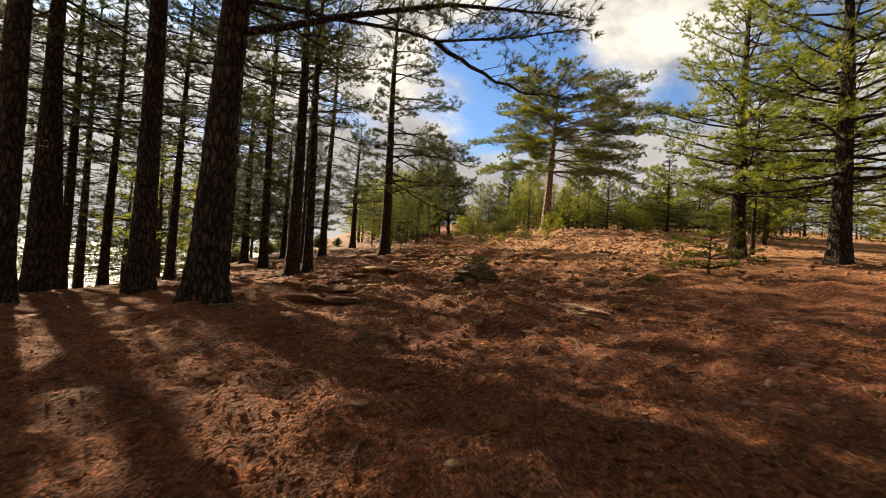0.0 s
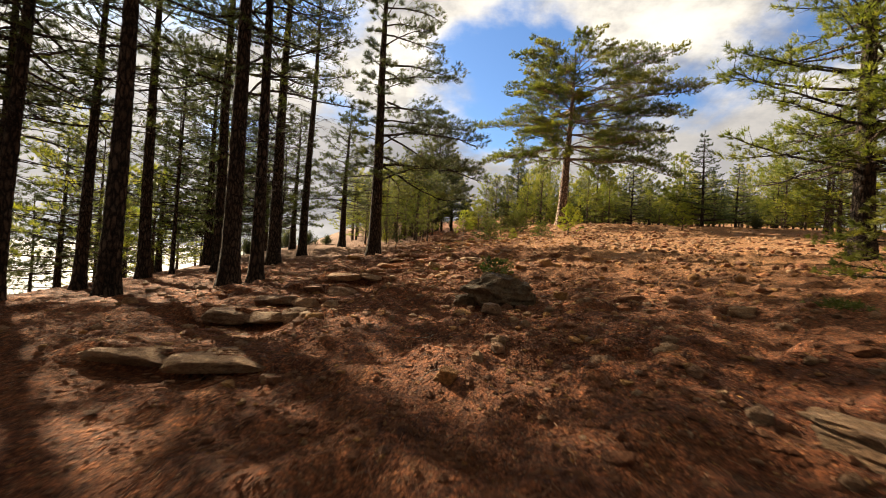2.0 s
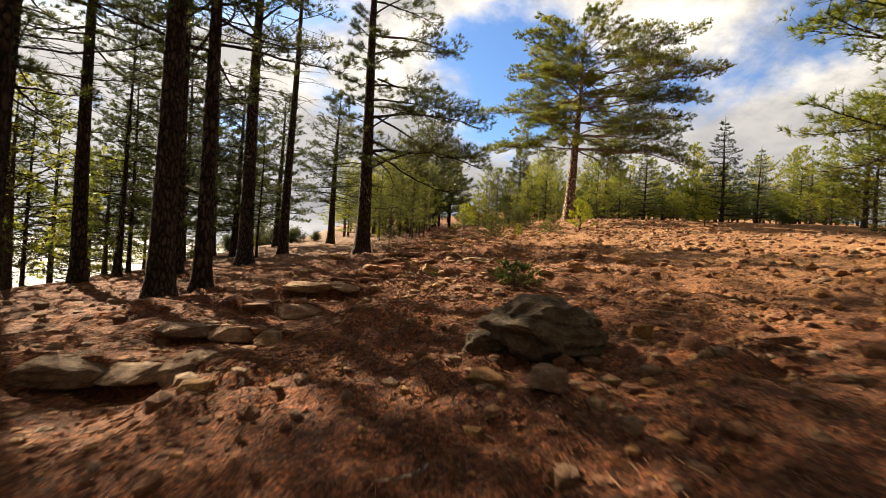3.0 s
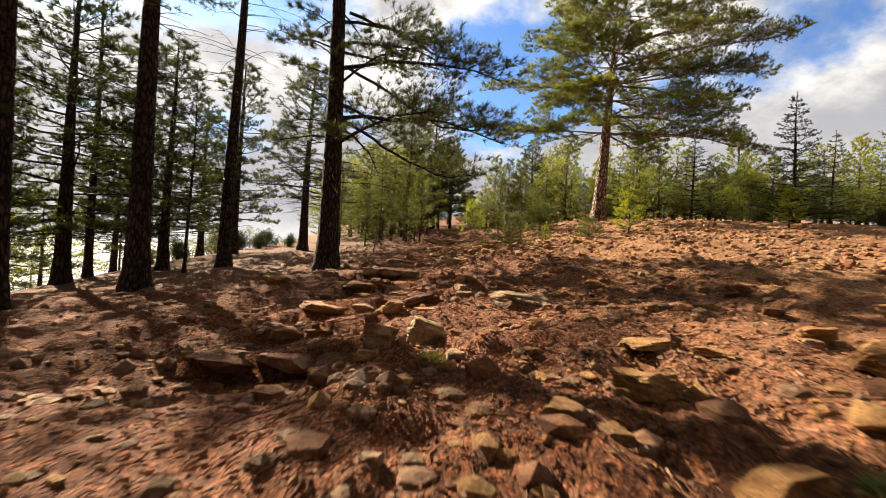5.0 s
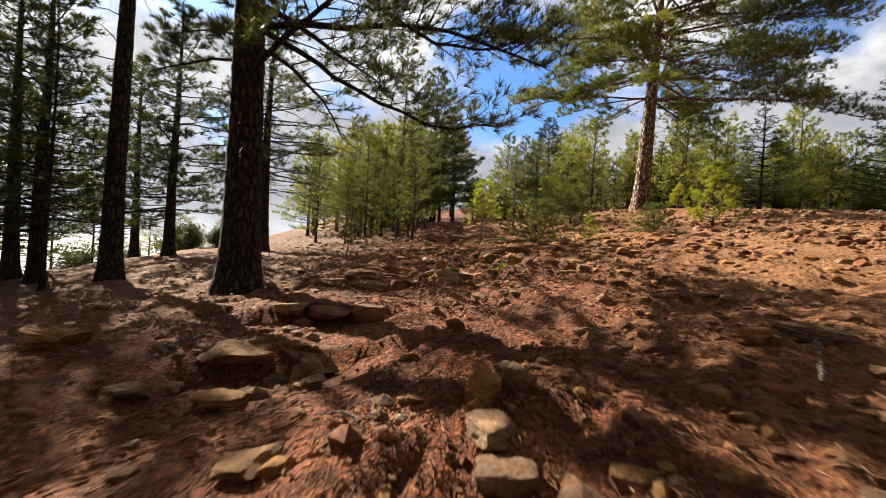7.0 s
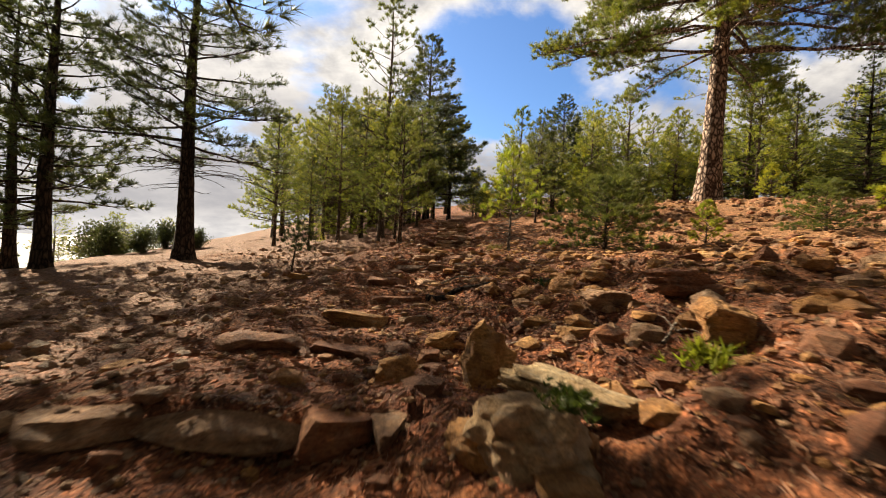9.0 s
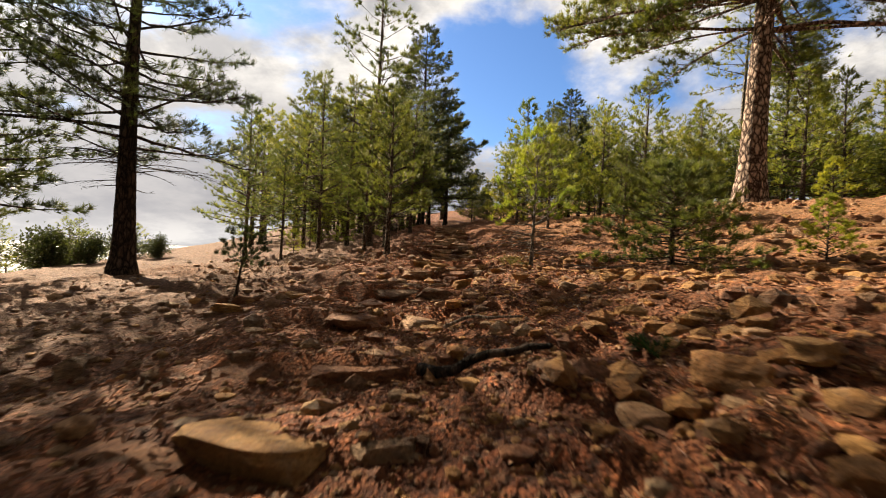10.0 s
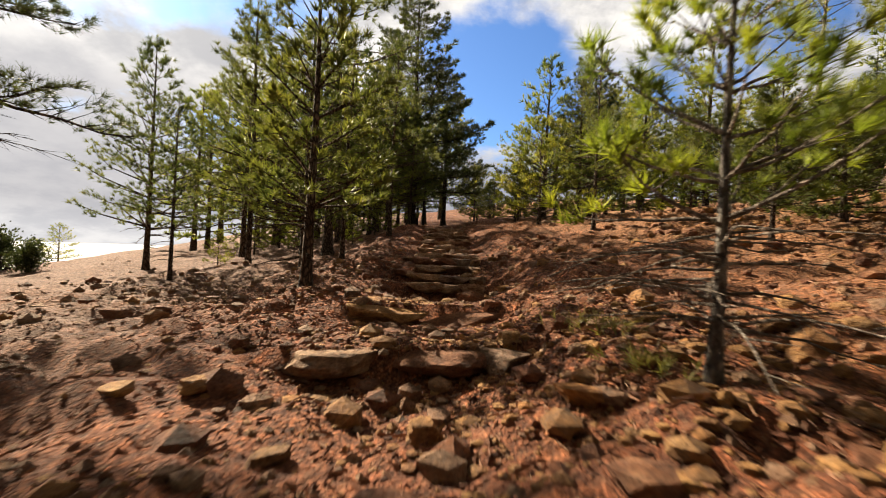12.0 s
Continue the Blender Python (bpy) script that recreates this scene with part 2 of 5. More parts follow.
def leaf_material(name, dark, light, glow, through_light=0.35):
    """Needles or leaves: each island its own green, some light passing through."""
    m, t, b = material(name)
    geo = t.nodes.new("ShaderNodeNewGeometry")
    rnd = t.nodes.new("ShaderNodeObjectInfo").outputs["Random"]
    patch = noise_at(t, 0.8, 3, 0.6, geo.outputs["Position"])
    c = mix(t, geo.outputs["Random Per Island"], dark, light)
    c = mix(t, ramp(t, patch, [(0.35, (0, 0, 0)), (0.68, (1, 1, 1))]), c, glow)
    clump = noise_at(t, 3.2, 3, 0.6, geo.outputs["Position"])
    c = mix(t, 0.8, c, ramp(t, clump, [(0.32, (0.45, 0.52, 0.55)), (0.52, (1, 1, 1)), (0.7, (1.35, 1.25, 1.0))]), "MULTIPLY")
    c = mix(t, 0.4, c, ramp(t, rnd, [(0.0, (0.55, 0.68, 0.70)), (0.5, (1, 1, 1)), (1.0, (1.45, 1.2, 0.85))]), "MULTIPLY")
    t.links.new(c, b.inputs["Base Color"])
    b.inputs["Roughness"].default_value = 0.5
    b.inputs["Specular IOR Level"].default_value = 0.3
    tr = node(t, "ShaderNodeBsdfTranslucent", Color=mix(t, 1.0, c, (1.5, 1.5, 0.8), "MULTIPLY"))
    ms = node(t, "ShaderNodeMixShader", Fac=through_light)
    t.links.new(b.outputs[0], ms.inputs[1])
    t.links.new(tr.outputs[0], ms.inputs[2])
    t.links.new(ms.outputs[0], t.nodes["Material Output"].inputs["Surface"])
    return m


def litter_material(name, a, b_, c_):
    m, t, b = material(name)
    isl = t.nodes.new("ShaderNodeNewGeometry").outputs["Random Per Island"]
    t.links.new(ramp(t, isl, [(0.0, a), (0.5, b_), (1.0, c_)]), b.inputs["Base Color"])
    b.inputs["Roughness"].default_value = 0.75
    return m


SOIL = soil_material()
STONE_OCHRE = rock_material("ochre_stone", (0.16, 0.080, 0.035), (0.38, 0.215, 0.085), (0.56, 0.36, 0.17), 0.10)
STONE_GREY = rock_material("grey_brown_stone", (0.10, 0.062, 0.042), (0.31, 0.205, 0.135), (0.54, 0.40, 0.28), 0.18)
STONE_RED = rock_material("red_brown_stone", (0.085, 0.038, 0.024), (0.23, 0.105, 0.060), (0.38, 0.205, 0.12), 0.08)
STONE_PALE = rock_material("pale_lichened_stone", (0.20, 0.135, 0.075), (0.42, 0.33, 0.21), (0.62, 0.53, 0.38), 0.35)
STONE_DARK = rock_material("dark_mossy_stone", (0.030, 0.022, 0.014), (0.105, 0.080, 0.053), (0.24, 0.19, 0.13), 0.15)
BARK_DARK = bark_material("dark_pine_bark", (0.010, 0.007, 0.006), (0.060, 0.040, 0.031), (0.115, 0.085, 0.070))
BARK_PINK = bark_material("pinkish_grey_pine_bark", (0.030, 0.014, 0.010), (0.46, 0.325, 0.265), (0.60, 0.47, 0.40), 0.72, 0.30, 6.5, 0.8)
BARK_YOUNG = bark_material("young_pine_bark", (0.03, 0.02, 0.014), (0.15, 0.105, 0.075), (0.22, 0.17, 0.13), 2.4)
BARK_GREY = bark_material("weathered_grey_bark", (0.07, 0.06, 0.055), (0.30, 0.27, 0.24), (0.40, 0.37, 0.33), 1.4)
TWIG_PALE = bark_material("pale_dead_wood", (0.14, 0.11, 0.09), (0.36, 0.30, 0.25), (0.47, 0.41, 0.35), 3.0)
# same pine green: darkened here for backlit crowns, brightened in NEEDLE_SUN for sunlit ones
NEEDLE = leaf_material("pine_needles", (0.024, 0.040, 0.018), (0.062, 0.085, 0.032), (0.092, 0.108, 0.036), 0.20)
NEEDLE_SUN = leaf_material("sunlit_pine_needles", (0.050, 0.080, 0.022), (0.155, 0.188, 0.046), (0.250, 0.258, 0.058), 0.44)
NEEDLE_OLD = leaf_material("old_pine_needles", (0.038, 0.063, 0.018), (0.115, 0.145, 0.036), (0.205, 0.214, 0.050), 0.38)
NEEDLE_YOUNG = leaf_material("young_pine_needles", (0.032, 0.052, 0.019), (0.088, 0.112, 0.034), (0.140, 0.152, 0.044), 0.38)
NEEDLE_CEDAR = leaf_material("cedar_needles", (0.022, 0.040, 0.020), (0.060, 0.090, 0.036), (0.080, 0.105, 0.034), 0.28)
NEEDLE_GOLD = leaf_material("yellow_green_needles", (0.10, 0.14, 0.025), (0.23, 0.27, 0.05), (0.28, 0.29, 0.05), 0.45)
LEAF_OAK = leaf_material("evergreen_oak_leaves", (0.025, 0.038, 0.018), (0.065, 0.082, 0.036), (0.085, 0.095, 0.038), 0.25)
NEEDLE_BRIGHT = leaf_material("bright_new_needles", (0.08, 0.125, 0.024), (0.20, 0.26, 0.05), (0.26, 0.30, 0.05), 0.45)
DRY_GRASS = leaf_material("dry_grass", (0.13, 0.11, 0.035), (0.26, 0.22, 0.09), (0.20, 0.19, 0.06), 0.3)
MOSS = leaf_material("low_green_plant", (0.018, 0.036, 0.012), (0.06, 0.10, 0.024), (0.09, 0.12, 0.028), 0.3)
LITTER = litter_material("fallen_needles", (0.09, 0.038, 0.022), (0.19, 0.085, 0.046), (0.31, 0.165, 0.095))


# ---- the lie of the land ----
TRAIL = ((-5.0, -1.4), (8.6, -1.65), (10.6, -2.05), (14.5, -1.3), (18.0, -1.25), (22.5, -1.0), (26.0, -0.75), (29.0, -0.45), (31.5, 0.1), (34.5, 0.4), (45.0, 0.6), (70.0, 1.6))
STEP_Y = (8.6, 10.85, 11.95, 13.1, 14.2, 17.0, 18.05, 19.2, 21.5, 22.75, 24.55, 25.75, 26.45, 27.25, 28.4, 29.5, 31.5, 32.5) + tuple(34.45 + 0.55 * k for k in range(14))


def glide(a, b, v):
    """0 below a, 1 above b, smooth between."""
    u = np.clip((np.asarray(v, float) - a) / (b - a), 0, 1)
    return u * u * (3 - 2 * u)


def trail_x(y):
    return np.interp(y, [p[0] for p in TRAIL], [p[1] for p in TRAIL])


def hills(x, y):
    """The hillside without its small relief: rising ahead and to the right, falling away to the left."""
    x, y = np.asarray(x, float), np.asarray(y, float)
    yy = np.clip(y, -40, 70)
    z = 0.35 + 0.055 * (yy - 8) + 0.0012 * np.clip(yy - 28, 0, 42) ** 2
    left = -(0.135 - 0.05 * (1 - glide(8, 17, y)) - 0.03 * glide(24, 34, y)) * (np.sqrt(np.clip(-x, 0, None) ** 2 + 1) - 1)
    steep = np.clip(-x - 10, 0, None)
    left -= 0.42 * (np.sqrt(steep ** 2 + 25) - 5)
    right = (0.115 + 0.065 * glide(18, 34, y)) * 14 * np.tanh(np.clip(x, 0, None) / 14)
    z = z + np.maximum(left, -62) + right
    z = z + 0.42 * np.exp(-((x - 7.8) ** 2 + (y - 36.8) ** 2) / 30.0)
    z = z + 0.22 * glide(0.45, 1.7, x) * np.exp(-((y - 25.4) / 3.6) ** 2) * (1 - glide(4, 8, x))
    z = z + 0.46 * glide(34.5, 42, y) * (1 - glide(43, 54, y)) * np.exp(-((x - 0.8) / 3.0) ** 2)
    fade = glide(70, 160, y)
    return z * (1 - fade) + fade * np.minimum(z, -10 * glide(120, 500, y))


LATTICE = np.random.default_rng(77).uniform(-1, 1, (256, 256))


def lumps(x, y, size):
    """Smooth random relief between -1 and 1, with bumps of about that size."""
    u, v = x / size + 1000.0, y / size + 1000.0
    i, j = np.floor(u).astype(int), np.floor(v).astype(int)
    f, g = u - i, v - j
    f, g = f * f * (3 - 2 * f), g * g * (3 - 2 * g)
    a, b, c, d = (LATTICE[(i + p) % 256, (j + q) % 256] for p, q in ((0, 0), (1, 0), (0, 1), (1, 1)))
    return (a * (1 - f) + b * f) * (1 - g) + (c * (1 - f) + d * f) * g


def land(x, y):
    """Height of the ground: the hillside, the worn trail with its steps, and humps and hollows."""
    x, y = np.atleast_1d(np.asarray(x, float)), np.atleast_1d(np.asarray(y, float))
    z = hills(x, y)
    off = x - trail_x(y)
    mask = np.exp(-(off / 0.75) ** 4) * glide(6.0, 8.2, y) * (1 - glide(46, 50, y))
    sy = np.array(STEP_Y)
    k = np.clip(np.searchsorted(sy, y) - 1, 0, len(sy) - 2)
    u = np.clip((y - sy[k]) / (sy[k + 1] - sy[k]), 0, 1)
    tread = (0.055 + 0.085 * glide(33, 34.5, y)) * (sy[k + 1] - sy[k])
    saw = np.where(y < sy[0], 0, tread * (0.5 - u) * (2.5 - 0.6 * glide(22, 25, y) - 0.6 * glide(33, 34.5, y)))
    z = z + 0.85 * mask * (hills(trail_x(y), y) - z)
    z = z + mask * (saw - 0.04 - 0.04 * glide(20, 30, y))
    z = z + 0.02 * np.exp(-((off - 1.15) / 0.55) ** 2) * glide(24, 30, y) * (1 - glide(44, 50, y))
    z = z + 0.13 * np.exp(-((off + 1.1) / 0.5) ** 2) * glide(30, 34, y) * (1 - glide(44, 50, y))
    ledge = (y + 0.95 * lumps(x + 13, y, 1.15) + 0.3 * lumps(x, y + 41, 0.42)) / (0.66 + 0.2 * lumps(x + 5, y + 5, 6.0))
    ledge = ledge - np.floor(ledge)
    ledge = np.where(ledge < 0.16, ledge / 0.16, (1 - ledge) / 0.84) - 0.45
    rubble = glide(-0.1, 0.5, lumps(x + 71, y + 23, 0.9) + 0.3 * lumps(x, y, 4.0)) * glide(7, 12, y) * (1 - 0.85 * mask)
    z = z + np.exp(-((off - 0.2) / 1.4) ** 4) * np.interp(y, [22.5, 24.5, 26, 28.5, 32.3, 33.6, 34.6, 36, 38], [0, 0.10, 0.10, 0.15, 0.13, 0.03, -0.05, 0.05, 0])
    z = z - 0.2 * np.exp(-((x + 1.9) / 1.0) ** 2) * np.exp(-((y - 19.3) / 3.2) ** 4)
    near = np.exp(-((x - 1) / 16) ** 2) * np.exp(-((y - 20) / 34) ** 4)
    near = near * (1 - (0.45 + 0.2 * glide(28, 33, y)) * mask)
    z = z + near * (0.09 * rubble * ledge + 0.06 * lumps(x, y, 1.7) + 0.05 * lumps(x + 50, y, 0.62) + 0.052 * lumps(x, y + 90, 0.27) + 0.034 * lumps(x + 31, y + 17, 0.15))
    return z


def land_at(x, y):
    return float(land(x, y)[0])


# ---- mesh helpers ----
class Geo:
    """Collects vertices and faces, and turns them into one mesh."""

    def __init__(self):
        self.v, self.tri, self.quad, self.n, self.pieces = [], [], [], 0, []

    def add(self, v, tri=None, quad=None):
        v = np.asarray(v, float).reshape(-1, 3)
        self.pieces.append((v, tri, quad))
        if tri is not None:
            self.tri.append(np.asarray(tri, int).reshape(-1, 3) + self.n)
        if quad is not None:
            self.quad.append(np.asarray(quad, int).reshape(-1, 4) + self.n)
        self.v.append(v)
        self.n += len(v)

    def mesh(self, name, mat, smooth=True):
        me = bpy.data.meshes.new(name)
        v = np.concatenate(self.v) if self.v else np.zeros((0, 3))
        tri = np.concatenate(self.tri) if self.tri else np.zeros((0, 3), int)
        quad = np.concatenate(self.quad) if self.quad else np.zeros((0, 4), int)
        loops = np.concatenate([tri.ravel(), quad.ravel()]).astype(np.int32)
        starts = np.concatenate([np.arange(len(tri)) * 3, len(tri) * 3 + np.arange(len(quad)) * 4]).astype(np.int32)
        me.vertices.add(len(v))
        me.vertices.foreach_set("co", v.astype(np.float32).ravel())
        me.loops.add(len(loops))
        me.loops.foreach_set("vertex_index", loops)
        me.polygons.add(len(starts))
        me.polygons.foreach_set("loop_start", starts)
        me.polygons.foreach_set("use_smooth", np.full(len(starts), smooth))
        me.update(calc_edges=True)
        me.validate()
        me.materials.append(mat)
        return me


def part(name, geo, mat, parent, label="", smooth=True):
    me = geo if isinstance(geo, bpy.types.Mesh) else geo.mesh(name, mat, smooth)
    ob = new(name, me)
    ob.parent = parent
    if label:
        tagged(ob, label)
    return ob


def tube(geo, pts, radii, sides=6, ridge=0.0, rng=None, cap=True):
    """A tapered tube along pts."""
    pts, radii = np.asarray(pts, float), np.asarray(radii, float)
    n = len(pts)
    d = np.gradient(pts, axis=0)
    d /= np.linalg.norm(d, axis=1)[:, None] + 1e-9
    ref = np.where(np.abs(d[:, 2:3]) > 0.8, np.array([[1.0, 0, 0]]), np.array([[0, 0, 1.0]]))
    a = np.cross(d, ref)
    a /= np.linalg.norm(a, axis=1)[:, None] + 1e-9
    b = np.cross(d, a)
    th = np.linspace(0, 2 * np.pi, sides, endpoint=False)
    r = radii[:, None] * np.ones(sides)
    if ridge and rng is not None:
        col = rng.normal(0, 1, sides)
        r = r * (1 + ridge * (0.6 * col[None, :] + 0.7 * rng.normal(0, 1, (n, sides))))
    v = pts[:, None, :] + r[..., None] * (np.cos(th)[None, :, None] * a[:, None, :] + np.sin(th)[None, :, None] * b[:, None, :])
    i = np.arange(n - 1)[:, None] * sides
    j = np.arange(sides)[None, :]
    k = (j + 1) % sides
    q = np.stack([i + j, i + k, i + sides + k, i + sides + j], -1).reshape(-1, 4)
    geo.add(v.reshape(-1, 3), quad=q)
    if cap:
        geo.add(np.vstack([v[-1], pts[-1] + d[-1] * radii[-1]]), tri=[(m, (m + 1) % sides, sides) for m in range(sides)])


def frames(d, rng):
    """Random frames whose third axis is d."""
    d = d / (np.linalg.norm(d, axis=1)[:, None] + 1e-9)
    r = rng.normal(0, 1, d.shape)
    a = np.cross(d, r)
    a /= np.linalg.norm(a, axis=1)[:, None] + 1e-9
    return np.stack([a, np.cross(d, a), d], 1)


def tufts(geo, pos, way, rng, blades=12, length=0.14, width=0.013, spread=0.9, back=0.35):
    """Brushes of needles: at each pos a bundle of thin blades round the direction way."""
    pos, way = np.asarray(pos, float), np.asarray(way, float)
    if not len(pos):
        return
    m, n = len(pos), blades
    f = frames(way, rng)
    ph = rng.uniform(0, 2 * np.pi, (m, n))
    tilt = rng.uniform(0.15, spread, (m, n))
    ln = length * rng.uniform(0.65, 1.15, (m, n))
    loc = np.stack([np.cos(ph) * np.sin(tilt), np.sin(ph) * np.sin(tilt), np.cos(tilt)], -1)
    dirs = np.einsum("mnk,mkj->mnj", loc, f)
    side = np.cross(dirs, rng.normal(0, 1, (m, n, 3)))
    side /= np.linalg.norm(side, axis=2)[..., None] + 1e-9
    base = pos[:, None, :] - (f[:, 2] * length * back)[:, None, :] * rng.uniform(0, 1, (m, n))[..., None]
    v = np.stack([base - side * width * 0.5, base + side * width * 0.5, base + dirs * ln[..., None]], 2)
    geo.add(v.reshape(-1, 3), tri=np.arange(m * n * 3).reshape(-1, 3))


# ---- the ground ----
def spaced(edges):
    """A row of coordinates: (from, to, step) stretches, one after another."""
    out = [np.arange(a, b, s) for a, b, s in edges]
    return np.concatenate(out + [[edges[-1][1]]])


def build_ground():
    xs = spaced([(-2500, -400, 300), (-400, -100, 50), (-100, -30, 7), (-30, -12, 0.9), (-12, -3.6, 0.25), (-3.6, 3.8, 0.06), (3.8, 14, 0.25), (14, 40, 1.0), (40, 110, 7), (110, 400, 50), (400, 2500, 300)])
    ys = spaced([(-1200, -200, 150), (-200, -30, 15), (-30, -2, 1.5), (-2, 2, 0.3), (2, 36, 0.07), (36, 43, 0.1), (43, 52, 0.3), (52, 90, 1.2), (90, 200, 10), (200, 500, 50), (500, 4000, 300)])
    x, y = np.meshgrid(xs, ys)
    z = land(x.ravel(), y.ravel())
    rng = np.random.default_rng(5)
    close = np.exp(-((x.ravel() - 0.5) / 6) ** 4) * (y.ravel() > -2) * (y.ravel() < 36)
    z = z + close * rng.normal(0, 0.006, len(z))
    g = Geo()
    nx, ny = len(xs), len(ys)
    i = np.arange(ny - 1)[:, None] * nx + np.arange(nx - 1)[None, :]
    g.add(np.stack([x.ravel(), y.ravel(), z], 1), quad=np.stack([i, i + 1, i + nx + 1, i + nx], -1).reshape(-1, 4))
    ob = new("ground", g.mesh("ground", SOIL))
    tagged(ob, "reddish-brown forest soil strewn with needles and gravel", "ground", kind="structure")


build_ground()


# ---- trees ----
def grow(seed, height, r0, crown, reach, count, rise, twig=0.30, density=5.0, tuft=(18, 0.17, 0.016, 1.15), dead=0, flare=1.0, lean=(0.0, 0.0), bias=None, rings=0.14, sides=16, per_twig=4, droop=18.0, up=0.45, whorl=0, dead_low=1.6, dead_len=1.6, fine=True, slim=1.0, puff=0.08, inner=0.30, boughs=(), apart=False):
    """Trunk, limbs and needles of a conifer, as three meshes' worth of geometry.
    crown: height of the lowest live limb; reach(u), rise(u): length and slope of a limb at u from crown foot (0) to tip (1)."""
    rng = np.random.default_rng(seed)
    trunk, limbs, crown_geo = Geo(), [], Geo()
    n = max(10, int((height + 0.3) / rings))
    zs = np.linspace(-0.3, height, n)
    u = np.clip(zs / height, 0, 1)
    ph = rng.uniform(0, 6.28, 4)
    sway = 0.012 * height
    cx = lean[0] * zs + sway * (np.sin(2.2 * u * 2 + ph[0]) - math.sin(ph[0])) * 0.6 * u
    cy = lean[1] * zs + sway * (np.sin(2.6 * u * 2 + ph[1]) - math.sin(ph[1])) * 0.6 * u
    rad = r0 * ((1 - u) ** 0.85 * 0.93 + 0.03) + r0 * 0.42 * flare * np.exp(-np.clip(zs, 0, None) / (1.3 * r0 + 0.05))
    tube(trunk, np.stack([cx, cy, zs], 1), rad, sides, 0.035, rng)
    at = lambda h: (np.array([np.interp(h, zs, cx), np.interp(h, zs, cy), h]), float(np.interp(h, zs, rad)))  # noqa: E731
    pos, way, spans = [], [], []

    def limb(h, az, length, e0, e1, live, thick):
        p, r = at(h)
        steps = 6 if fine else 3
        pts = [p]
        for s in range(steps):
            f = s / (steps - 1)
            e = radians(e0 + (e1 - e0) * f ** 1.3 + rng.normal(0, 4))
            az += rng.normal(0, 0.06)
            pts.append(pts[-1] + length / steps * np.array([math.cos(az) * math.cos(e), math.sin(az) * math.cos(e), math.sin(e)]))
        clothe(np.array(pts), az, length, live, thick)

    def clothe(pts, az, length, live, thick):
        """Wood of one limb along pts, its side twigs, and brushes of needles at the twigs' ends."""
        first = len(pos)
        rr = np.linspace(thick, thick * 0.22, len(pts))
        bough = Geo()
        limbs.append(bough)
        tube(bough, pts, rr, 5 if rings < 0.1 else 3, cap=False)
        cum = np.linspace(0, 1, len(pts))
        k = max(2, int(length * density))
        for j in range(k):
            s = inner + (1 - inner) * (j + rng.uniform(0, 1)) / k
            b = np.array([np.interp(s, cum, pts[:, c]) for c in range(3)])
            side = 1 if j % 2 else -1
            ta = az + side * radians(rng.uniform(28, 68))
            tl = max(0.10, min(1.3, length * twig) * (1.15 - 0.75 * s) * rng.uniform(0.55, 1.2))
            te = radians(rng.uniform(-18, 34) if live else rng.uniform(-25, 15))
            d = np.array([math.cos(ta) * math.cos(te), math.sin(ta) * math.cos(te), math.sin(te)])
            e = b + d * tl + np.array([0, 0, 0.12 * tl if live else -0.1 * tl])
            w = thick * 0.2 + 0.002
            if fine or not live:
                s1 = np.array([-d[1], d[0], 0.0]) * w
                s2 = np.array([0.0, 0.0, w])
                bough.add([b - s1, b + s1, e, b - s2, b + s2, e + s2 * 0.1], tri=[(0, 1, 2), (3, 4, 5)])
            if live:
                m = max(2, int(0.62 * per_twig * (0.45 + tl)))
                for q in range(m):
                    f = 1 - 0.62 * q / m
                    o = b + (e - b) * f
                    fan = ta + (0 if q == 0 else rng.choice((-1, 1)) * rng.uniform(0.3, 1.0))
                    out = np.array([math.cos(fan), math.sin(fan), rng.uniform(0.0, 0.5)])
                    tip = o + out * (0.4 * puff + rng.uniform(0.15, 0.45) * tl * (0 if q == 0 else 1))
                    if fine and q:
                        s1 = np.array([-out[1], out[0], 0.0]) * w * 0.6
                        bough.add([o - s1, o + s1, tip], tri=[(0, 1, 2)])
                    pos.append(tip)
                    way.append(out + np.array([0, 0, up]) + rng.normal(0, 0.15, 3))
        if live:
            for q in range(4):
                pos.append(pts[-1] + (pts[-2] - pts[-1]) * q * 0.3 + rng.normal(0, 0.4 * puff, 3))
                way.append(pts[-1] - pts[-2] + np.array([0, 0, up * 0.2]))
        spans.append((first, len(pos)))

    for i in range(count):
        f = (i + rng.uniform(0.0, 1.0)) / count
        if whorl:
            f = min(0.985, (math.floor(f * whorl) + rng.uniform(0.0, 0.22)) / whorl)
        h = crown + (height - crown) * 0.98 * f
        az = i * 2.39996 + rng.normal(0, 0.35)
        length = reach(f) * rng.uniform(0.72, 1.14) * (bias(az, f) if bias else 1.0)
        if length < 0.08:
            continue
        e0 = rise(f) + rng.normal(0, 6)
        limb(h, az, length, e0, e0 + droop * rng.uniform(0.2, 1.2), True, min(0.5 * at(h)[1], (0.008 + 0.0125 * length) * slim))
    for line in boughs:
        line = np.asarray(line, float)
        u = np.linspace(0, 1, len(line))
        fine_u = np.linspace(0, 1, 12)
        pts = np.stack([np.interp(fine_u, u, line[:, c]) for c in range(3)], 1) + rng.normal(0, 0.025, (12, 3))
        pts[0] = line[0]
        run = float(np.linalg.norm(np.diff(pts, axis=0), axis=1).sum())
        clothe(pts, math.atan2(line[-1][1] - line[0][1], line[-1][0] - line[0][0]), run, True, 0.045)
    for i in range(dead):
        h = dead_low + (crown - dead_low) * rng.uniform(0, 1) ** 0.7
        limb(h, rng.uniform(0, 6.28), dead_len * rng.uniform(0.35, 1.0), rng.uniform(-12, 18), rng.uniform(-30, 5), False, min(0.014, 0.35 * at(h)[1]) * slim ** 0.5)
    tip = np.array([np.interp(height, zs, cx), np.interp(height, zs, cy), height])
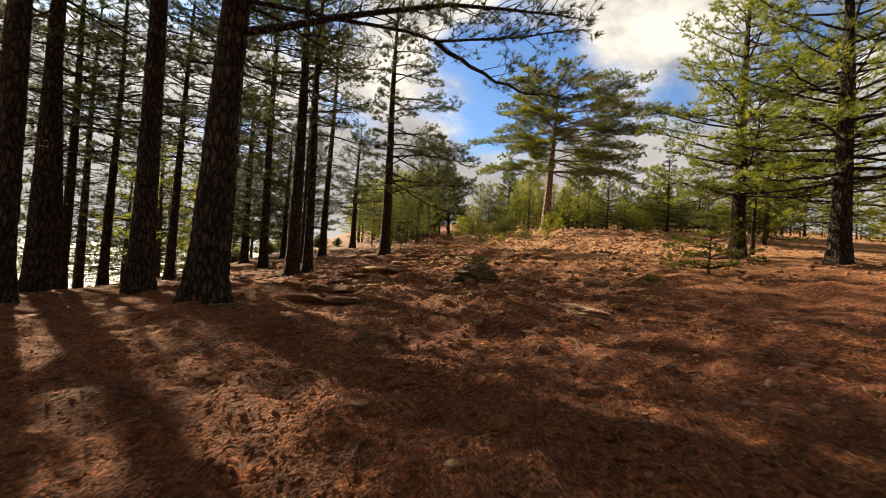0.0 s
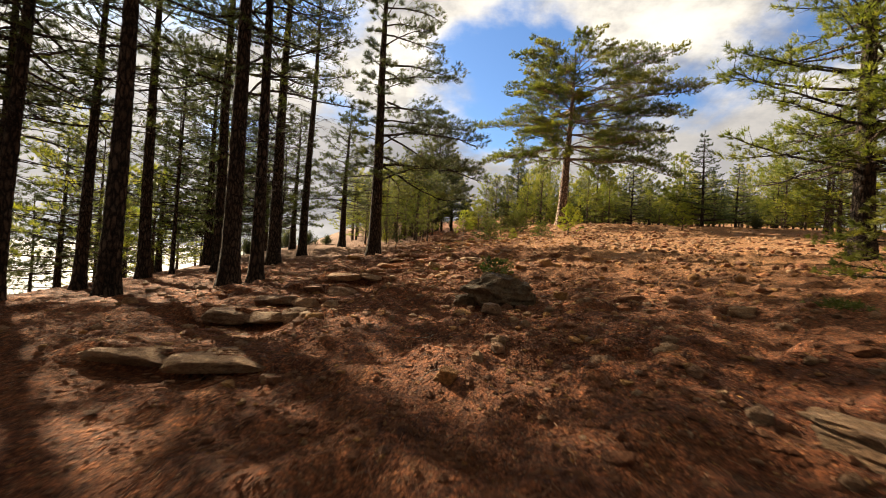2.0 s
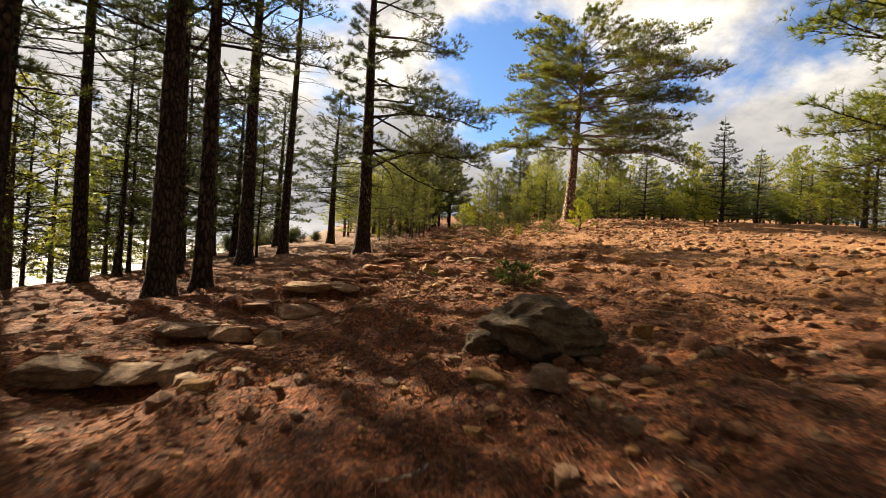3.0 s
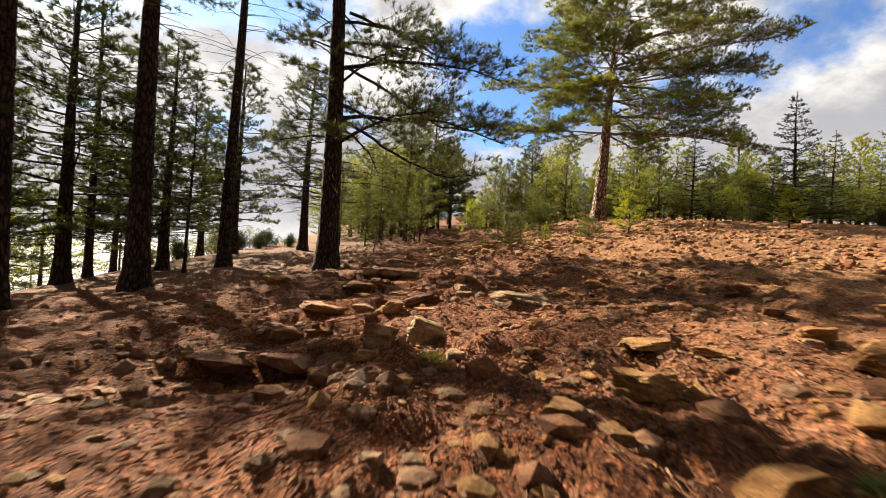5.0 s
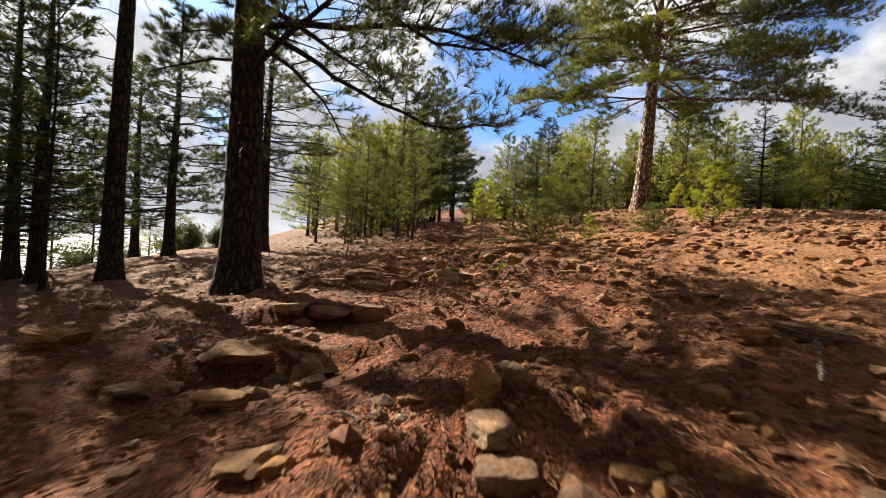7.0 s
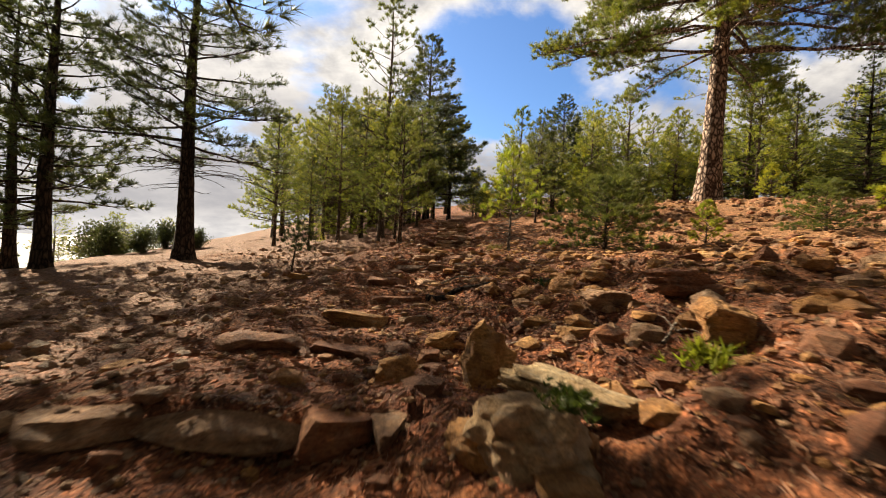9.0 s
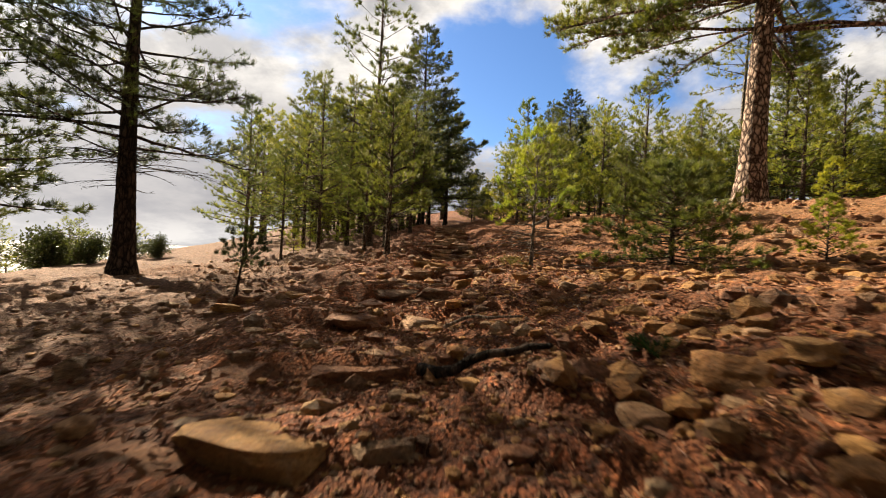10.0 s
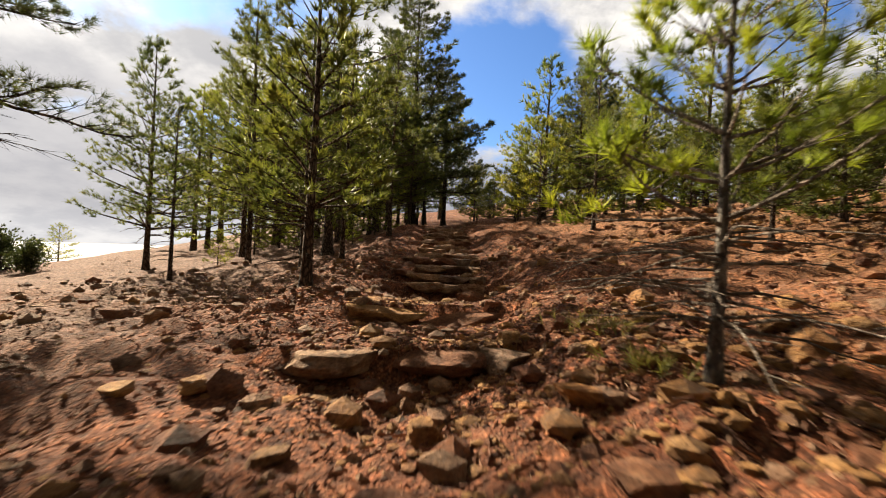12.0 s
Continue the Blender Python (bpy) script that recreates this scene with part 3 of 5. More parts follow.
    for q in range(5):
        pos.append(tip - np.array([0, 0, 0.07 * q]))
        way.append(np.array([0, 0, 1.0]) + rng.normal(0, 0.25, 3))
    if not apart:
        tufts(crown_geo, pos, way, rng, *tuft)
        return trunk, limbs, crown_geo
    sprays = []
    for a, b in spans:
        sprays.append(Geo())
        tufts(sprays[-1], pos[a:b], way[a:b], rng, *tuft)
    tufts(crown_geo, pos[spans[-1][1]:], way[spans[-1][1]:], rng, *tuft)
    return trunk, limbs, crown_geo, sprays


def joined(geos):
    """Several pieces as one."""
    out = Geo()
    for g in geos:
        for v, tri, quad in g.pieces:
            out.add(v, tri, quad)
    return out


def tree(name, label, geos, bark, needle, at_xy, turn=0.0, size=1.0, group="", limb_bark=None, split=False):
    """One tree: trunk, boughs (each a part where split) and needles."""
    base = new(name)
    base.matrix_basis = pose(at_xy[0], at_xy[1], land_at(*at_xy), 0, 0, turn) @ Matrix.Diagonal((size, size, size, 1))
    tagged(base, label, "tree", group)
    part("trunk", geos[0], bark, base)
    if split:
        for g, spray in zip(geos[1], geos[3]):
            bough = part("bough" if spray.n else "dead_branch", g, limb_bark or bark, base)
            if spray.n:
                part("needles", spray, needle, bough)
    else:
        tagged(part("branchwork", joined(geos[1]), limb_bark or bark, base), kind="stuff")
    part("top_needles" if split else "crown", geos[2], needle, base)
    return base


def replant(ob, x, y, turn, size, sink=0.0):
    c = copy_thing(ob, Matrix.Identity(4))
    c.matrix_basis = pose(x, y, land_at(x, y) - sink, 0, 0, turn) @ Matrix.Diagonal((size, size, size, 1))
    return c


PINE = "tall pine with dark furrowed bark and dead lower twigs"

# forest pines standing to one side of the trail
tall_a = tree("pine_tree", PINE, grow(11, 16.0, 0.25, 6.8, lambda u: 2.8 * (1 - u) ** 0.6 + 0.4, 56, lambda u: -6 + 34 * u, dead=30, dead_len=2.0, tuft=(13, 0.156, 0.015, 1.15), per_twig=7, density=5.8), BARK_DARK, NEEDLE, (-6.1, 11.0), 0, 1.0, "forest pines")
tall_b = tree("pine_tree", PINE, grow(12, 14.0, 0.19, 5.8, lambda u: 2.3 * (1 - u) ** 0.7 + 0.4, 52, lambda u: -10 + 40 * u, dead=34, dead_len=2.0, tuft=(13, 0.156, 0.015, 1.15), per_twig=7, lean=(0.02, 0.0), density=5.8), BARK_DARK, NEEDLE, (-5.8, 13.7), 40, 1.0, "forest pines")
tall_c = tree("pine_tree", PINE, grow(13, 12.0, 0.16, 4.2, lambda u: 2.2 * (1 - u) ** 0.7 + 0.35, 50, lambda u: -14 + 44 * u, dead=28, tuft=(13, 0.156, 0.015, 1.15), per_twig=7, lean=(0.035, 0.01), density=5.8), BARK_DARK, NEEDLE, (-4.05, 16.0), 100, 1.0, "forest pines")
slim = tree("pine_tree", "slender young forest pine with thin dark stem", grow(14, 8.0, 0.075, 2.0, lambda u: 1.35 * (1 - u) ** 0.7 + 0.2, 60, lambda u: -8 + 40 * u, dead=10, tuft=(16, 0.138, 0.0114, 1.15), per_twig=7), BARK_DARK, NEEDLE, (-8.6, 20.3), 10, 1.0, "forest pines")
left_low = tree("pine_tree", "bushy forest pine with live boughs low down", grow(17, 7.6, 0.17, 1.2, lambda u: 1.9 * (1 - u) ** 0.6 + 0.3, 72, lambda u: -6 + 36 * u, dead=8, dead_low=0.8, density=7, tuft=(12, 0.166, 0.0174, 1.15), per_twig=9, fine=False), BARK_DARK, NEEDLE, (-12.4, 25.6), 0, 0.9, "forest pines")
FOREST = (
    (tall_a, -7.35, 9.15, 70, 1.0), (tall_a, -9.4, 12.2, 150, 1.0), (tall_b, -12.2, 16.3, 20, 0.95), (tall_b, -13.6, 18.8, 80, 0.9), (tall_c, -11.7, 17.5, 300, 1.05),
    (tall_b, -8.6, 18.9, 210, 0.95), (tall_a, -4.25, 15.1, 20, 0.82), (tall_b, -7.4, 20.9, 160, 1.05), (tall_a, -6.2, 22.7, 290, 0.97), (tall_b, -11.2, 27.9, 250, 0.72),
    # these two are added, their trunks out of view, to shade the trail's start
    (tall_b, -10.4, 10.6, 130, 1.0), (tall_a, -12.6, 12.3, 35, 0.95),
    (left_low, -9.25, 28.6, 140, 1.05), (slim, -7.5, 26.8, 60, 0.75), (left_low, -10.8, 29.6, 200, 1.12), (slim, -10.4, 23.3, 170, 1.0), (slim, -12.8, 22.0, 30, 0.9), (left_low, -10.4, 25.9, 190, 1.25),
    # tall_c at x -8.6, -11.2 and -9.3 are added to shade the trail's start
    (left_low, -15.5, 24.0, 120, 0.9), (left_low, -17.0, 30.0, 330, 0.9), (left_low, -14.4, 33.5, 15, 0.9), (slim, -13.2, 30.6, 200, 0.8), (slim, -12.0, 13.4, 200, 1.0), (tall_b, -15.2, 14.2, 100, 0.9), (tall_c, -8.6, 14.4, 60, 1.1), (tall_c, -11.2, 14.9, 230, 1.15), (tall_c, -14.6, 11.6, 20, 1.1), (tall_c, -18.0, 19.5, 260, 1.0), (tall_c, -9.3, 17.4, 80, 1.0),
)
for kind, fx, fy, turn, size in FOREST:
    replant(kind, fx, fy, turn, size)
tree("pine_tree", "tall pine with sparse crown and bare drooping lower twigs", grow(16, 8.8, 0.22, 2.5, lambda u: 2.6 * (1 - u) ** 0.8 + 0.3, 76, lambda u: -8 + 36 * u, dead=34, dead_len=2.0, density=8, tuft=(18, 0.147, 0.0096, 1.15), per_twig=8), BARK_DARK, NEEDLE, (-6.3, 34.3), 0, 1.0, "forest pines")
replant(left_low, -9.2, 33.6, 130, 1.15)
tree("pine_tree", "tall pine with high crown and many dead twigs", grow(18, 14.0, 0.20, 9.4, lambda u: 2.0 * (1 - u) ** 0.6 + 0.3, 28, lambda u: -4 + 36 * u, dead=44, dead_len=2.2, tuft=(14, 0.156, 0.015, 1.15), per_twig=6), BARK_DARK, NEEDLE, (-6.6, 27.35), 220, 1.05, "forest pines")
replant(left_low, -11.6, 35.4, 200, 1.0)

# the thick pine that the walk passes first, with long boughs over the trail
tree("pine_tree", "thick old pine with deeply furrowed dark bark", grow(21, 14.5, 0.30, 4.3, lambda u: 3.4 * (1 - u) ** 0.6 + 0.4, 66, lambda u: 6 + 26 * u, dead=14, tuft=(22, 0.147, 0.0084, 1.15), droop=-20, per_twig=9, bias=lambda az, f: 0.8 + 1.05 * max(0.0, math.cos(az + 0.25)) ** 2, rings=0.08, sides=26, flare=1.2, lean=(0.03, 0), boughs=(((0.2, 0, 4.9), (1.6, 0.1, 4.75), (3.2, 0.3, 4.6), (4.6, 0.5, 4.75), (6.0, 0.6, 5.15)), ((3.4, 0.4, 4.6), (4.2, 0.6, 4.2), (5.0, 0.8, 3.95), (5.9, 1.0, 4.0)), ((0.2, 0, 5.3), (1.4, -0.6, 5.4), (2.8, -1.0, 5.2), (4.2, -1.2, 5.3))), density=6.5, apart=True), BARK_DARK, NEEDLE, (-3.48, 8.6), split=True)
# the pine beside the steps, boughs drooping across the trail
tree("pine_tree", "dark-stemmed pine with long drooping green boughs", grow(22, 14.0, 0.27, 3.0, lambda u: 4.0 * (1 - u) ** 0.75 + 0.4, 74, lambda u: 4 + 30 * u, dead=22, tuft=(20, 0.184, 0.0108, 1.15), droop=-34, per_twig=12, density=6.8, up=0.4, puff=0.10, bias=lambda az, f: 0.36 + 0.9 * max(0.0, math.cos(az - 0.25)) ** 1.5, rings=0.08, sides=26, boughs=(((0.15, 0, 3.75), (0.9, -0.1, 3.35), (1.7, -0.15, 2.85), (2.7, -0.2, 2.45), (3.6, -0.2, 2.5)), ((0.15, 0, 5.1), (1.2, 0.05, 4.6), (2.4, 0.1, 3.8), (3.3, 0.15, 3.7), (4.1, 0.2, 3.95)), ((0.15, 0.1, 6.5), (1.3, 0.3, 6.2), (2.6, 0.4, 5.6), (3.7, 0.5, 5.6))), apart=True), BARK_DARK, NEEDLE, (-2.7, 24.55), split=True)
# the spreading pine on the mound
tree("pine_tree", "spreading old pine with pinkish plated bark on the mound", grow(31, 12.0, 0.33, 4.4, lambda u: 5.2 * max(0.02, 1 - ((u - 0.33) / 0.72) ** 2) ** 0.5 + 0.5, 88, lambda u: 4 + 16 * u, dead=8, dead_low=3.0, twig=0.19, density=10, tuft=(16, 0.166, 0.0144, 1.15), per_twig=12, puff=0.085, slim=0.65, whorl=9, up=0.6, droop=-24, bias=lambda az, f: 1.04 + 0.22 * math.cos(az), rings=0.08, sides=26, flare=1.1, lean=(0.025, 0), inner=0.36, apart=True, boughs=(((-0.2, 0, 6.6), (-2.0, -0.6, 6.5), (-4.0, -1.2, 6.2), (-6.1, -1.8, 5.7)), ((-0.2, 0, 5.2), (-2.0, -0.3, 4.9), (-4.0, -0.5, 4.3), (-5.3, -0.6, 3.8)), ((0.2, 0, 6.2), (2.5, 0.2, 6.0), (5.0, 0.3, 5.8), (7.0, 0.4, 6.1)))), BARK_PINK, NEEDLE_OLD, (7.95, 36.3), split=True)

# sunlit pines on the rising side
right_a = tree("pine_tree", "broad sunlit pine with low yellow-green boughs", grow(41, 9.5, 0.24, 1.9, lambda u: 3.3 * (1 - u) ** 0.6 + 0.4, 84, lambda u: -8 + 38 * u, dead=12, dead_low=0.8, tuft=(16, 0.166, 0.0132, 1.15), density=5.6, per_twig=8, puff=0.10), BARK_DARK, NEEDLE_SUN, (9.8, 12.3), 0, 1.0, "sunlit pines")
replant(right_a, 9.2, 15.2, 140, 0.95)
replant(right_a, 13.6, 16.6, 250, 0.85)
replant(slim, 10.6, 16.6, 90, 0.9)
tree("pine_tree", "straight grey pine stem with a high thin crown", grow(43, 9.5, 0.13, 5.4, lambda u: 1.9 * (1 - u) ** 0.6 + 0.3, 40, lambda u: 0 + 36 * u, dead=10, dead_low=3.0), BARK_GREY, NEEDLE_SUN, (13.2, 44.5))

# young pines
young_a = tree("young_pine", "young conical pine with dense bright green needles", grow(51, 5.0, 0.065, 0.85, lambda u: 1.4 * (1 - u) ** 0.8 + 0.12, 78, lambda u: 12 + 34 * u, density=6.5, tuft=(14, 0.12, 0.0108, 1.15), per_twig=7, puff=0.05, whorl=13, rings=0.12, sides=10, up=0.7, dead=6, dead_low=0.3, dead_len=0.8, fine=False), BARK_YOUNG, NEEDLE_YOUNG, (-5.6, 38.6), 0, 0.96, "young pines")
young_b = tree("young_pine", "young pine with open green crown on thin stem", grow(52, 5.2, 0.06, 1.35, lambda u: 1.1 * (1 - u) ** 0.6 + 0.15, 64, lambda u: 8 + 36 * u, density=6.2, tuft=(14, 0.12, 0.0108, 1.15), per_twig=7, puff=0.05, whorl=11, rings=0.12, sides=10, up=0.7, dead=12, dead_low=0.3, dead_len=0.8, fine=False), BARK_YOUNG, NEEDLE_YOUNG, (-4.4, 40.4), 0, 1.15, "young pines")
young_c = tree("young_pine", "young bushy pine with bright needle tufts", grow(53, 3.3, 0.055, 0.75, lambda u: 0.78 * (1 - u) ** 0.6 + 0.12, 52, lambda u: 14 + 36 * u, density=7.5, tuft=(20, 0.101, 0.0108, 1.15), per_twig=8, puff=0.035, whorl=9, rings=0.1, sides=10, up=0.8, dead=10, dead_low=0.2, dead_len=0.7), BARK_YOUNG, NEEDLE_YOUNG, (-0.88, 33.25), 0, 0.95, "young pines")
mid_pine = tree("pine_tree", "full green pine standing beside the stepped trail", grow(54, 10.2, 0.17, 1.5, lambda u: 3.0 * (1 - u) ** 0.75 + 0.35, 88, lambda u: 2 + 32 * u, density=8, tuft=(16, 0.184, 0.018, 1.15), per_twig=10, up=0.6), BARK_DARK, NEEDLE, (-0.7, 48.0), 0, 1.0, "trail pines")
tree("pine_tree", "tall thin pine with sparse high crown", grow(55, 8.6, 0.10, 3.0, lambda u: 1.7 * (1 - u) ** 0.5 + 0.2, 44, lambda u: 10 + 32 * u, density=5, dead=16, dead_low=1.5), BARK_YOUNG, NEEDLE_YOUNG, (-2.0, 38.9), 0, 1.0, "trail pines")
YOUNG = (
    (young_b, -3.75, 36.2, 80, 0.56), (young_b, -3.3, 38.0, 200, 1.0), (young_b, -2.9, 40.2, 20, 1.1), (young_a, -1.7, 36.0, 140, 0.75),
    (young_b, -1.35, 37.2, 300, 0.8), (young_b, -0.8, 39.8, 250, 0.9), (young_a, -3.9, 43.5, 10, 1.1), (young_c, -2.5, 42.2, 45, 1.2), (young_a, -2.0, 45.0, 75, 1.2),
    (mid_pine, -2.6, 51.0, 120, 0.8), (young_a, -0.6, 44.6, 33, 0.8),
    (young_b, 3.0, 37.0, 20, 0.62), (young_a, 2.5, 41.5, 150, 0.36), (young_c, 2.3, 45.0, 80, 0.5), (young_a, 4.0, 41.0, 220, 0.86), (young_b, 5.2, 44.0, 100, 0.9), (mid_pine, 6.6, 47.5, 50, 0.62),
    (young_c, 4.7, 36.2, 200, 0.55), (young_c, 3.6, 33.6, 300, 0.5), (young_c, 5.6, 38.6, 60, 0.55), (young_a, 9.6, 42.0, 300, 0.7), (young_b, 8.2, 45.0, 0, 0.8), (young_a, 11.2, 44.2, 120, 0.75), (young_c, 12.0, 40.2, 45, 0.8),
)
for kind, fx, fy, turn, size in YOUNG:
    replant(kind, fx, fy, turn, size)

tree("young_pine", "small pine with pale dead lower twigs by the trail", grow(61, 1.75, 0.026, 0.52, lambda u: 0.50 * (1 - u) ** 0.5 + 0.10, 44, lambda u: 12 + 34 * u, density=7, tuft=(28, 0.0782, 0.00495, 1.15), puff=0.015, whorl=8, rings=0.05, sides=12, up=0.9, per_twig=3, dead=34, dead_low=0.16, dead_len=0.6, twig=0.36, slim=0.75, droop=30, lean=(0.03, 0.0), apart=True), BARK_GREY, NEEDLE_BRIGHT, (1.2, 30.64), 0, 1.0, "saplings by the trail", TWIG_PALE, split=True)
bush_pine = tree("young_pine", "low bushy pine with dense dark green boughs", grow(62, 1.3, 0.04, 0.03, lambda u: 1.15 * (1 - u) ** 0.7 + 0.15, 62, lambda u: -6 + 44 * u, density=8, tuft=(32, 0.101, 0.0072, 1.15), puff=0.04, inner=0.02, rings=0.06, sides=10, up=0.9, slim=0.5), BARK_YOUNG, NEEDLE_YOUNG, (2.55, 29.8), 0, 0.8, "saplings by the trail")
replant(bush_pine, 4.5, 33.8, 100, 0.9)
replant(bush_pine, 5.15, 28.85, 40, 0.5)
tree("young_pine", "stunted bent pine sapling", grow(63, 0.8, 0.022, 0.3, lambda u: 0.32 * (1 - u) ** 0.5 + 0.08, 16, lambda u: 18 + 30 * u, density=14, tuft=(36, 0.0644, 0.0045, 1.15), puff=0.02, rings=0.04, sides=8, up=0.8, dead=6, dead_low=0.1, dead_len=0.3, lean=(0.12, 0)), BARK_YOUNG, NEEDLE, (-2.5, 30.7), 0, 1.0, "saplings by the trail")
gold = tree("young_pine", "small yellow-green pine sapling on open ground", grow(64, 1.5, 0.03, 0.08, lambda u: 0.62 * (1 - u) ** 0.7 + 0.1, 40, lambda u: 16 + 36 * u, density=10, tuft=(28, 0.092, 0.009, 1.15), puff=0.03, rings=0.06, sides=8, up=0.9), BARK_YOUNG, NEEDLE_GOLD, (6.5, 28.8), 0, 1.0, "yellow-green saplings")
tree("young_pine", "sprawling dark green pine seedling among stones", grow(65, 0.34, 0.014, 0.03, lambda u: 0.44 * (1 - u) ** 0.5 + 0.06, 26, lambda u: 6 + 40 * u, density=13, tuft=(18, 0.075, 0.006, 1.2), puff=0.02, inner=0.1, rings=0.04, sides=8, up=0.6), BARK_YOUNG, MOSS, (1.28, 13.95), 0, 0.8, "saplings by the trail")
replant(gold, 12.9, 30.0, 80, 0.95)
replant(gold, 8.6, 34.6, 200, 0.6)
replant(gold, 3.75, 29.2, 10, 0.42)

# cedars with flat tiers
cedar = tree("cedar_tree", "dark cedar with flat tiers and bare pointed top", grow(71, 5.6, 0.10, 0.35, lambda u: 2.0 * (1 - u) ** 1.05 + 0.10, 120, lambda u: 4 + 10 * u, density=9, tuft=(10, 0.092, 0.0132, 1.15), whorl=17, puff=0.03, fine=False, up=0.25, droop=6, per_twig=7, twig=0.24, rings=0.12, sides=10), BARK_DARK, NEEDLE_CEDAR, (16.3, 34.3), 0, 1.1, "cedars")
replant(cedar, 12.6, 36.2, 110, 0.80)
replant(cedar, 14.8, 38.5, 40, 0.62)
replant(cedar, 19.5, 36.0, 200, 0.85)
tree("cedar_tree", "cedar sapling with flat light green sprays", grow(72, 1.35, 0.028, 0.10, lambda u: 0.95 * (1 - u) ** 0.8 + 0.08, 42, lambda u: 2 + 14 * u, density=12, tuft=(18, 0.0644, 0.009, 1.15), puff=0.02, whorl=6, up=0.2, droop=6, per_twig=9, twig=0.30, rings=0.06, sides=8), BARK_YOUNG, NEEDLE_YOUNG, (5.7, 10.6))

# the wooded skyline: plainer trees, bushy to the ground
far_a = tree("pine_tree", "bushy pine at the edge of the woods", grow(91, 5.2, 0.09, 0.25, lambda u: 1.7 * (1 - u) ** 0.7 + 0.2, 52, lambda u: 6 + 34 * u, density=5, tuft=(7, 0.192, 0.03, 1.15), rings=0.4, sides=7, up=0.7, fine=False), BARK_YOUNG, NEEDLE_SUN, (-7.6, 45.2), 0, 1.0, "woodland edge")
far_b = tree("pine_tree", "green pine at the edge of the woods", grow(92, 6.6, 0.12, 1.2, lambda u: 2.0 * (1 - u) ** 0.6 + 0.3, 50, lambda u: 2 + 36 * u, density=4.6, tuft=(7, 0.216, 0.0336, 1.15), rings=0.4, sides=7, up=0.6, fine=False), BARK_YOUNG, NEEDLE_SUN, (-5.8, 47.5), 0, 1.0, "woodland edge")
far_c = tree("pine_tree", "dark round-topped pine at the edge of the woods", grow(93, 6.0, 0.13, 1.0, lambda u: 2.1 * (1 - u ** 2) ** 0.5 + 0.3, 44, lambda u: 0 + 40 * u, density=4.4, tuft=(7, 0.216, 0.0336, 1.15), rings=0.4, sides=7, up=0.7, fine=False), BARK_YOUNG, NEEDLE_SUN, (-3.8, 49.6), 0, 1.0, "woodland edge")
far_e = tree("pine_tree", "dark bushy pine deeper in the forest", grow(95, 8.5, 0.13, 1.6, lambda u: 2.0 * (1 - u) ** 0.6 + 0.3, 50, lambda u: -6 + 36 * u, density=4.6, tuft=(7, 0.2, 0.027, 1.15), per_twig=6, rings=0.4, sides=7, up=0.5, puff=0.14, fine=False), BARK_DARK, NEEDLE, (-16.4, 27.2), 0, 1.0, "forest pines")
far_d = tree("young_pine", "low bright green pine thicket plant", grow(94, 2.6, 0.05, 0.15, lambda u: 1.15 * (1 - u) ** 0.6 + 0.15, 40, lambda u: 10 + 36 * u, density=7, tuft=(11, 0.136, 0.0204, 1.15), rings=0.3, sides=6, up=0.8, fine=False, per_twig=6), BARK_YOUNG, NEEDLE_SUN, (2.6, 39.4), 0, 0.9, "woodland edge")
wood_rng = random.Random(8)
made = [(7.8, 36.8), (13.2, 44.5), (16.3, 34.3), (12.6, 36.2), (-0.7, 48.0), (6.5, 28.8), (12.9, 30.0)]


def scatter(kinds, many, x0, x1, y0, y1, gap, sizes, keep=1.5):
    tries = 0
    while many and tries < 4000:
        tries += 1
        fx, fy = wood_rng.uniform(x0, x1), wood_rng.uniform(y0, y1)
        if abs(fx - float(trail_x(fy))) < keep or any(math.hypot(fx - a, fy - b) < gap for a, b in made):
            continue
        made.append((fx, fy))
        kind, size = wood_rng.choice(kinds), wood_rng.uniform(*sizes)
        if abs(fx - 0.24 - 0.14 * (fy - 29)) < 0.05 * (fy - 29) and fx < 6:
            kind, size = far_d, 0.55  # only low growth beside the head of the stairs
        replant(kind, fx, fy, wood_rng.uniform(0, 360), size)
        many -= 1


scatter((far_a, far_b, far_c), 28, -9, 16, 46, 62, 1.6, (0.75, 1.15))
scatter((far_d, far_a), 26, 2.2, 15, 40.5, 48, 1.2, (0.55, 0.95))
scatter((far_a, far_b, far_a), 12, -8, -1.2, 44, 55, 1.5, (0.7, 1.1))
scatter((far_a, far_c, far_d, far_d), 38, 13, 40, 33, 50, 1.6, (0.5, 0.85))
scatter((far_a, far_c, far_b), 14, 16, 44, 17, 33, 2.4, (0.7, 1.1))
scatter((far_d, far_d, far_a), 44, 9, 30, 38.5, 46, 0.9, (0.8, 1.25))
scatter((far_d, far_a, cedar), 16, 9.5, 26, 37, 44, 1.3, (0.5, 0.8))
for kind, fx, fy, turn, size in ((mid_pine, 0.7, 53.5, 30, 0.8), (far_d, 2.1, 50.5, 70, 1.0), (far_b, -0.4, 56.5, 10, 1.2), (far_d, 2.6, 54.5, 150, 1.0), (far_c, 0.6, 60.5, 220, 1.2)):
    replant(kind, fx, fy, turn, size)
    made.append((fx, fy))
scatter((far_e, far_e, far_c), 10, -21, -10.5, 10, 24, 2.0, (0.6, 1.0))
scatter((far_e, far_e, far_c), 10, -22, -12, 24, 40, 1.8, (0.5, 0.8))
scatter((far_e,), 14, -8, 0.4, 50, 60, 1.2, (0.4, 0.6), 1.0)
scatter((far_c, far_e), 8, -20, -9.6, 38, 48, 1.6, (0.24, 0.34))
scatter((far_d,), 7, -5.8, -1.3, 38.5, 46, 0.8, (0.25, 0.5), 1.0)


